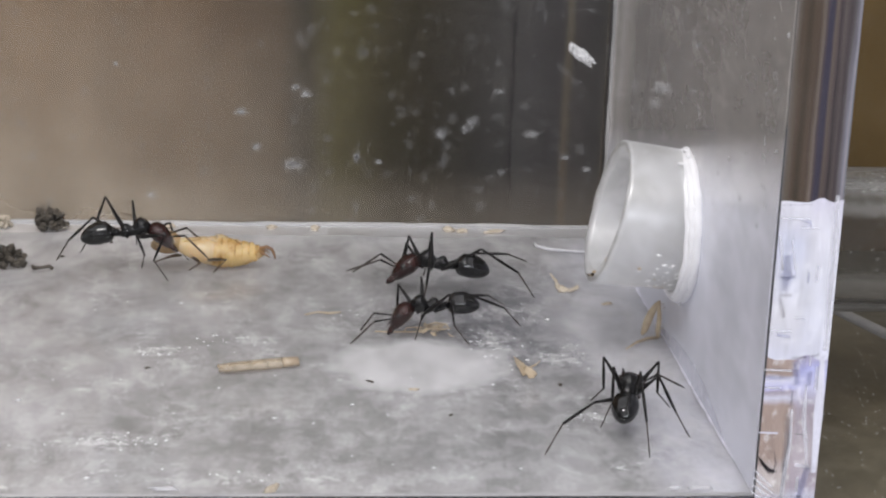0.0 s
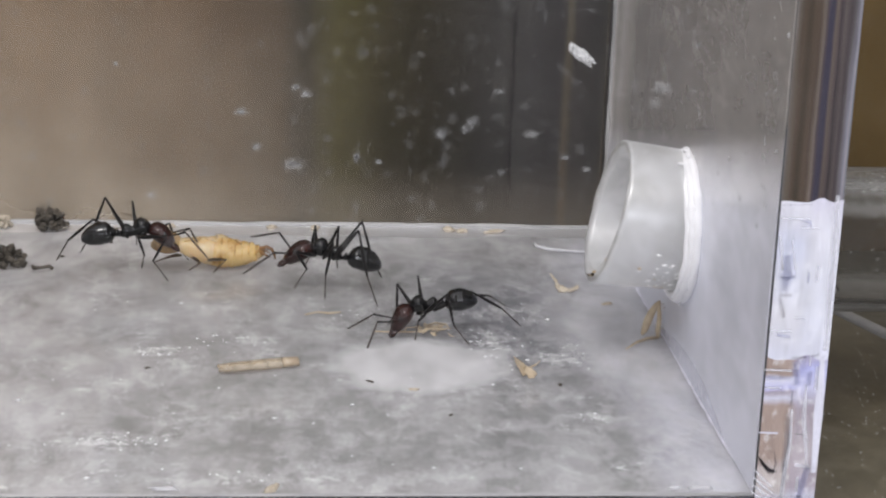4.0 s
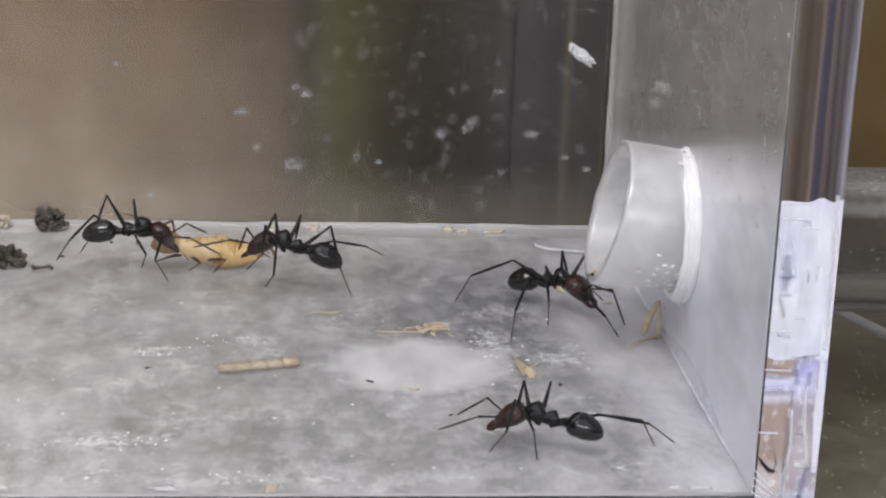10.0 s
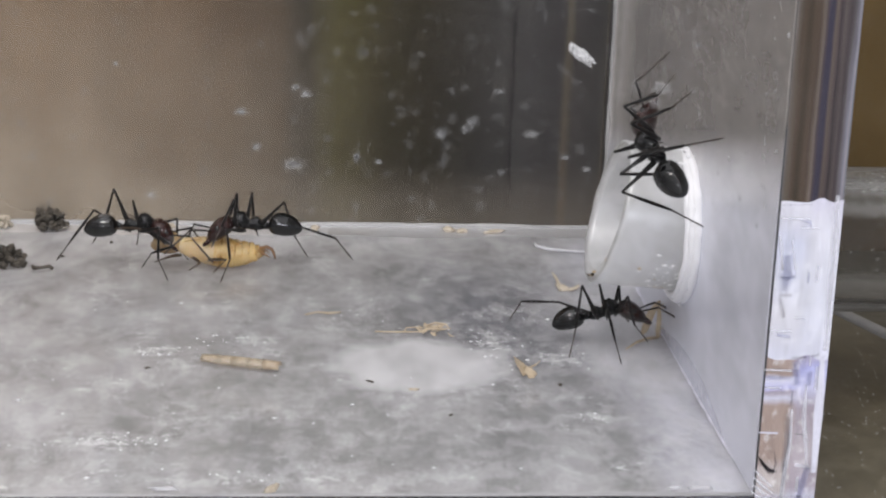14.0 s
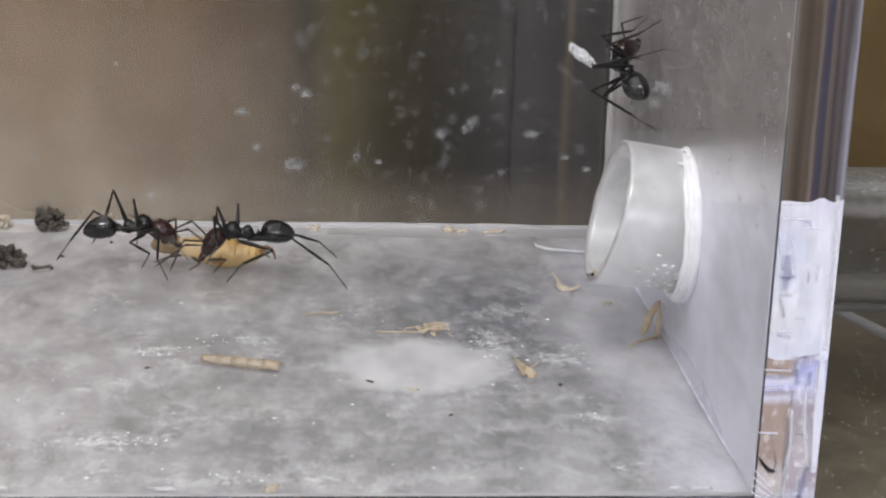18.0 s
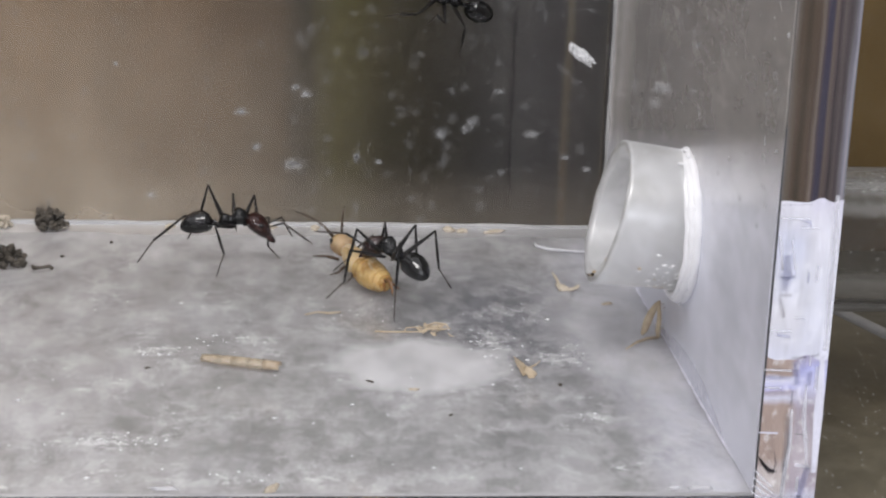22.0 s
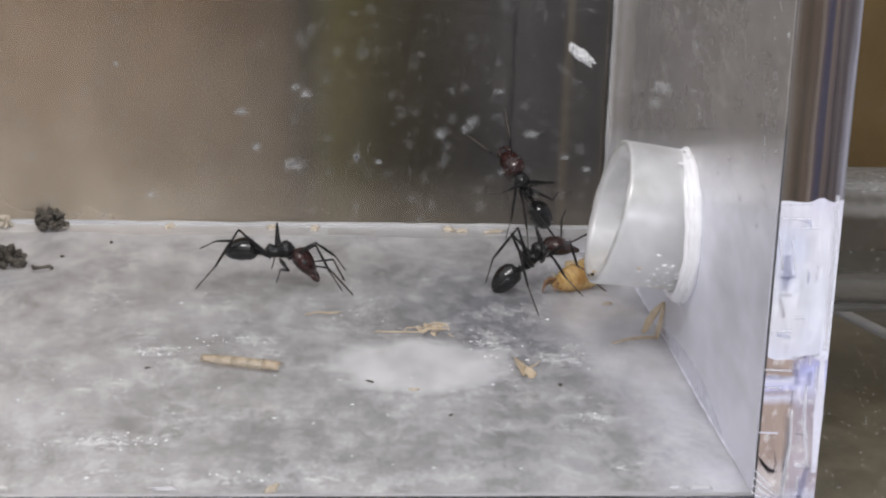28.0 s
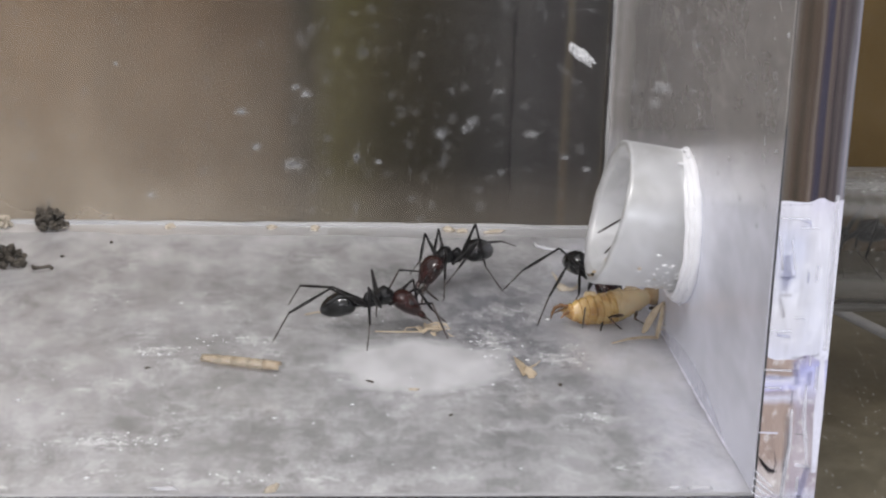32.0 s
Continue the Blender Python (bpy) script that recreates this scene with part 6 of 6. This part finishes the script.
    crawl(ants['d'], [
        (0.00, mm(23.2, 115.8, 2.4, 0, -6, 76)),
        (0.20, mm(23.1, 116.1, 2.4, 0, -2, 79)),
        (0.35, mm(25.6, 117.7, 2.5, 0, -17, 55)),
        (0.50, mm(26.6, 112.2, 6.6, 2, -70, -2)),
        (0.70, mm(26.8, 110.8, 11.0, -153, -83, 154)),
        (1.00, mm(26.3, 109.7, 19.2, -119, -70, 120)),
        (1.50, mm(26.7, 130.0, 18.0, -92, -4, 112)),
        (2.00, mm(25.4, 132.7, 17.2, -80, 18, 119)),
        (2.50, mm(26.8, 137.7, 19.0, -92, -24, 95)),
        (2.75, mm(26.7, 145.1, 15.4, -90, -0, 111)),
        (3.00, mm(23.3, 135.9, 14.4, -71, 50, 114)),
        (3.20, mm(21.8, 130.0, 17.2, -180, 76, 0)),
        (3.50, mm(25.0, 129.2, 11.4, 0, 14, 0)),
        (4.50, mm(48.0, 129.0, 9.0, 0, -0, 0)),
        (5.50, mm(80.0, 129.0, 9.0, 0, -0, 0)),
        (8.00, mm(92.0, 129.0, 9.0, 0, -0, 0)),
        (18.50, mm(95.0, 129.0, 9.0, 0, -0, 0)),
        (26.50, mm(95.0, 129.0, 9.0, 0, -0, 0)),
        (28.60, mm(39.6, 129.0, 8.1, 0, -0, 180)),
        (29.00, mm(39.3, 129.0, 8.1, 0, -0, 180)),
        (30.20, mm(39.3, 129.0, 8.1, 0, -0, 180)),
        (30.70, mm(36.5, 129.0, 8.8, 0, -0, 180)),
        (31.10, mm(31.5, 129.2, 9.6, 0, 2, 180)),
        (31.40, mm(29.0, 129.6, 10.0, 0, -6, 180)),
        (32.00, mm(29.4, 129.6, 10.2, 0, -8, 180)),
    ], [
        (0.00, 0.15, {4: (16.4, 109.1), 5: (23.7, 109.5), 3: (27.1, 112.9), 2: (21.2, 114.6)}),
        (1.90, 2.15, {5: (29.1, 128.5, 22.2), 4: (26.5, 125.2, 12.6), 2: (22.7, 129.5, 15.1), 0: (23.3, 131.0, 15.9)}),
    ])
    crawl(ants['e'], [
        (0.00, mm(26.6, 150.0, 36.0, -90, 73, 90)),
        (4.00, mm(26.6, 150.0, 36.0, -90, 73, 90)),
        (4.80, mm(26.6, 152.0, 33.0, -90, 17, 90)),
        (5.50, mm(26.6, 159.5, 21.3, -94, -17, 104)),
        (6.00, mm(25.8, 160.8, 24.0, -115, -52, -149)),
        (6.50, mm(23.1, 160.8, 21.4, -87, 6, -158)),
        (7.00, mm(15.4, 160.6, 16.1, -82, 48, -170)),
        (7.25, mm(14.8, 160.8, 19.2, -108, 23, 140)),
        (7.50, mm(13.9, 160.8, 20.2, -91, 2, 147)),
        (8.00, mm(14.2, 160.6, 15.6, -90, -3, -180)),
        (8.50, mm(12.6, 160.7, 12.2, -94, -56, -176)),
        (9.00, mm(16.3, 160.7, 4.0, -87, -40, 175)),
        (9.20, mm(21.8, 154.0, 2.6, 0, 3, 27)),
        (9.50, mm(22.2, 151.5, 2.6, -0, -15, -48)),
        (10.00, mm(21.3, 139.5, 2.6, -0, -12, -39)),
        (10.50, mm(21.5, 142.0, 2.6, 0, -3, 31)),
        (11.00, mm(20.2, 142.9, 2.6, 0, 4, 47)),
        (11.50, mm(18.7, 133.4, 2.6, 0, -9, -92)),
        (12.00, mm(16.5, 127.4, 2.6, 0, 5, -114)),
        (12.20, mm(18.8, 126.3, 2.6, 0, 1, -93)),
        (12.50, mm(25.0, 126.7, 2.6, 0, -9, 26)),
        (13.00, mm(26.6, 115.7, 6.6, 87, -33, -85)),
        (13.50, mm(24.0, 108.9, 16.0, -106, -72, 107)),
        (14.00, mm(23.9, 116.7, 19.5, -101, -31, 111)),
        (14.50, mm(24.1, 118.0, 22.6, 116, -72, -117)),
        (15.50, mm(26.6, 127.0, 28.0, -101, -57, 103)),
        (16.20, mm(26.6, 123.4, 28.3, -96, -50, 98)),
        (16.50, mm(26.6, 122.9, 27.2, -91, -24, 91)),
        (16.80, mm(26.6, 128.6, 25.1, -91, -33, 91)),
        (17.00, mm(26.6, 131.3, 21.7, -94, -14, 105)),
        (17.20, mm(26.6, 135.4, 18.7, -91, -3, 100)),
        (17.50, mm(26.6, 136.0, 20.9, 107, -52, -111)),
        (18.00, mm(26.6, 143.2, 19.7, -94, -20, 101)),
        (18.50, mm(26.6, 152.4, 19.6, -95, -40, 98)),
        (19.00, mm(26.6, 153.2, 21.7, -95, -39, 97)),
        (19.50, mm(26.6, 154.6, 21.5, -94, -37, 97)),
        (20.00, mm(26.8, 160.8, 21.1, -147, -57, -119)),
        (20.50, mm(26.4, 160.8, 20.9, -145, -56, -120)),
        (21.00, mm(25.4, 160.8, 19.9, -121, -54, -144)),
        (21.50, mm(17.1, 160.8, 20.8, -117, -49, -146)),
        (22.00, mm(13.6, 160.8, 22.1, -95, -23, -167)),
        (22.50, mm(8.7, 160.7, 19.2, -90, -13, -180)),
        (23.00, mm(5.4, 160.6, 19.1, -90, -7, -178)),
        (23.50, mm(-0.9, 160.7, 14.1, -89, 23, -177)),
        (23.75, mm(-4.2, 160.7, 15.8, -90, -3, -177)),
        (24.00, mm(-7.5, 160.6, 18.1, -91, -35, -178)),
        (24.50, mm(-9.3, 160.8, 24.3, -84, -47, 172)),
        (25.00, mm(-10.5, 160.8, 23.4, -83, -28, 165)),
        (25.50, mm(-6.0, 160.8, 18.4, -90, -41, 179)),
        (26.50, mm(7.1, 160.7, 18.4, -92, -55, -178)),
        (27.50, mm(21.2, 160.6, 15.8, -82, -63, 171)),
        (28.00, mm(21.2, 160.7, 4.8, -85, -59, 174)),
        (28.30, mm(23.2, 154.3, 2.6, 0, -6, -92)),
        (28.60, mm(24.2, 156.5, 2.6, -0, -8, -72)),
        (29.00, mm(25.0, 151.0, 2.6, -0, -11, -75)),
        (29.30, mm(22.4, 149.9, 2.6, -0, -6, -86)),
        (29.60, mm(18.2, 151.4, 2.6, 0, -4, -145)),
        (30.00, mm(15.1, 148.8, 2.6, 0, -3, -154)),
        (30.30, mm(14.2, 148.1, 2.6, 0, -4, -147)),
        (31.00, mm(14.1, 145.6, 2.6, 0, 1, -148)),
        (32.00, mm(13.2, 145.7, 2.6, 0, 0, -145)),
    ], [
        (9.95, 10.10, {4: (13.3, 141.4), 5: (16.9, 131.9), 1: (25.6, 133.1)}),
        (10.90, 11.10, {4: (12.5, 140.4), 5: (16.9, 131.9), 1: (24.7, 136.9), 3: (17.0, 136.5)}),
        (11.95, 12.10, {4: (22.9, 126.7), 2: (19.1, 126.7), 5: (13.8, 133.8), 3: (13.7, 126.1), 1: (14.8, 125.7), 0: (15.9, 124.6)}),
        (12.95, 13.05, {4: (19.6, 119.3), 5: (24.7, 112.6)}),
        (23.90, 24.10, {0: (-11.8, 163.2, 16.3), 2: (-11.4, 163.2, 14.2), 4: (-2.9, 163.2, 10.2), 1: (-8.6, 163.2, 21.2), 3: (-5.2, 163.2, 21.0), 5: (-0.5, 163.2, 19.2)}),
        (29.90, 30.10, {4: (15.4, 139.3), 0: (12.0, 145.5), 2: (14.7, 144.8), 5: (22.6, 150.9)}),
        (30.90, 31.50, {4: (17.6, 144.5), 0: (10.3, 146.1), 2: (13.0, 145.9)}),
        (31.80, 32.00, {4: (17.6, 144.2), 5: (21.5, 155.9), 2: (12.6, 145.1)}),
    ])
    walk(prey, sampled([
        (0.00, mm(-7.0, 150.5, 1.35, 0, -5, -180)),
        (18.00, mm(-7.0, 150.5, 1.35, 0, -5, -180)),
        (18.50, mm(-5.0, 152.9, 1.85, 0, -17, 175)),
        (18.80, mm(-2.5, 151.9, 1.65, 0, -14, 175)),
        (19.00, mm(-1.6, 151.0, 1.55, 0, -18, 172)),
        (19.50, mm(-0.5, 149.3, 1.55, 0, -7, 176)),
        (20.00, mm(0.8, 149.9, 1.95, 0, -16, 145)),
        (20.50, mm(0.9, 149.3, 1.25, 0, -5, 176)),
        (20.80, mm(2.4, 147.2, 1.25, 0, 3, -177)),
        (21.00, mm(2.6, 147.7, 1.25, 0, -7, 172)),
        (21.50, mm(4.5, 147.0, 1.25, 0, -1, 150)),
        (22.00, mm(5.8, 145.0, 1.75, 0, -8, 117)),
        (22.50, mm(6.3, 145.2, 1.25, 0, -6, 171)),
        (23.00, mm(7.2, 144.7, 1.55, 0, -7, 137)),
        (23.50, mm(8.1, 144.2, 1.25, 0, -3, 142)),
        (24.00, mm(8.1, 140.2, 1.25, 0, 1, 168)),
        (24.50, mm(11.9, 141.5, 1.25, 0, -1, 148)),
        (24.80, mm(16.8, 140.7, 1.25, -0, 5, -87)),
        (25.00, mm(19.5, 141.2, 1.25, -0, 7, -74)),
        (25.20, mm(22.5, 140.4, 1.25, -0, 4, -40)),
        (25.50, mm(25.4, 142.7, 1.25, -0, 5, -30)),
        (26.50, mm(23.5, 140.1, 1.25, -0, -1, -36)),
        (27.50, mm(21.9, 137.6, 1.35, 0, -6, 4)),
        (27.80, mm(24.1, 138.7, 1.25, 0, -10, 15)),
        (28.00, mm(25.4, 146.1, 1.25, 0, -10, 34)),
        (28.30, mm(26.4, 141.0, 1.25, 0, -7, 51)),
        (29.00, mm(27.0, 140.3, 1.25, 0, -5, 60)),
        (29.50, mm(26.2, 140.8, 1.25, 0, -8, 52)),
        (29.80, mm(23.4, 138.9, 1.25, 0, -8, 30)),
        (30.00, mm(20.9, 136.0, 1.45, 0, -8, 22)),
        (30.30, mm(20.3, 141.6, 1.25, 0, -5, 54)),
        (30.45, mm(19.0, 138.7, 1.25, 0, 10, 78)),
        (30.60, mm(18.1, 135.1, 1.25, 0, -11, -114)),
        (30.80, mm(20.9, 139.3, 1.25, -0, 1, -87)),
        (31.00, mm(24.2, 143.1, 1.25, -0, -8, -56)),
        (31.50, mm(24.3, 143.8, 2.05, 0, -4, 53)),
        (32.00, mm(25.7, 136.3, 1.4, 0, -6, 14)),
    ]))
    # the husk is knocked aside, the leg scrap is nudged and a scrap is turned as ants pass
    a, b = mm(-2.6, 125.4, 0.45, 12, 0, 15), mm(-3.9, 126.0, 0.45, 10, 0, -17)
    walk(shell, [(0, a), (11.3, a), (11.7, b), (32, b)])
    a, b = mm(28.6, 132.4, 0.15, 0, -66, 80), mm(28.5, 132.3, 0.15, 0, -66, 58)
    walk(leg_scrap, [(0, a), (25.3, a), (26.2, b), (32, b)])
    a, b = mm(22.5, 144.5, 0.1, 0, 0, 0), mm(22.6, 144.8, 0.1, 0, 0, -6)
    walk(small_scrap, [(0, a), (11.6, a), (12.0, b), (32, b)])


motions()
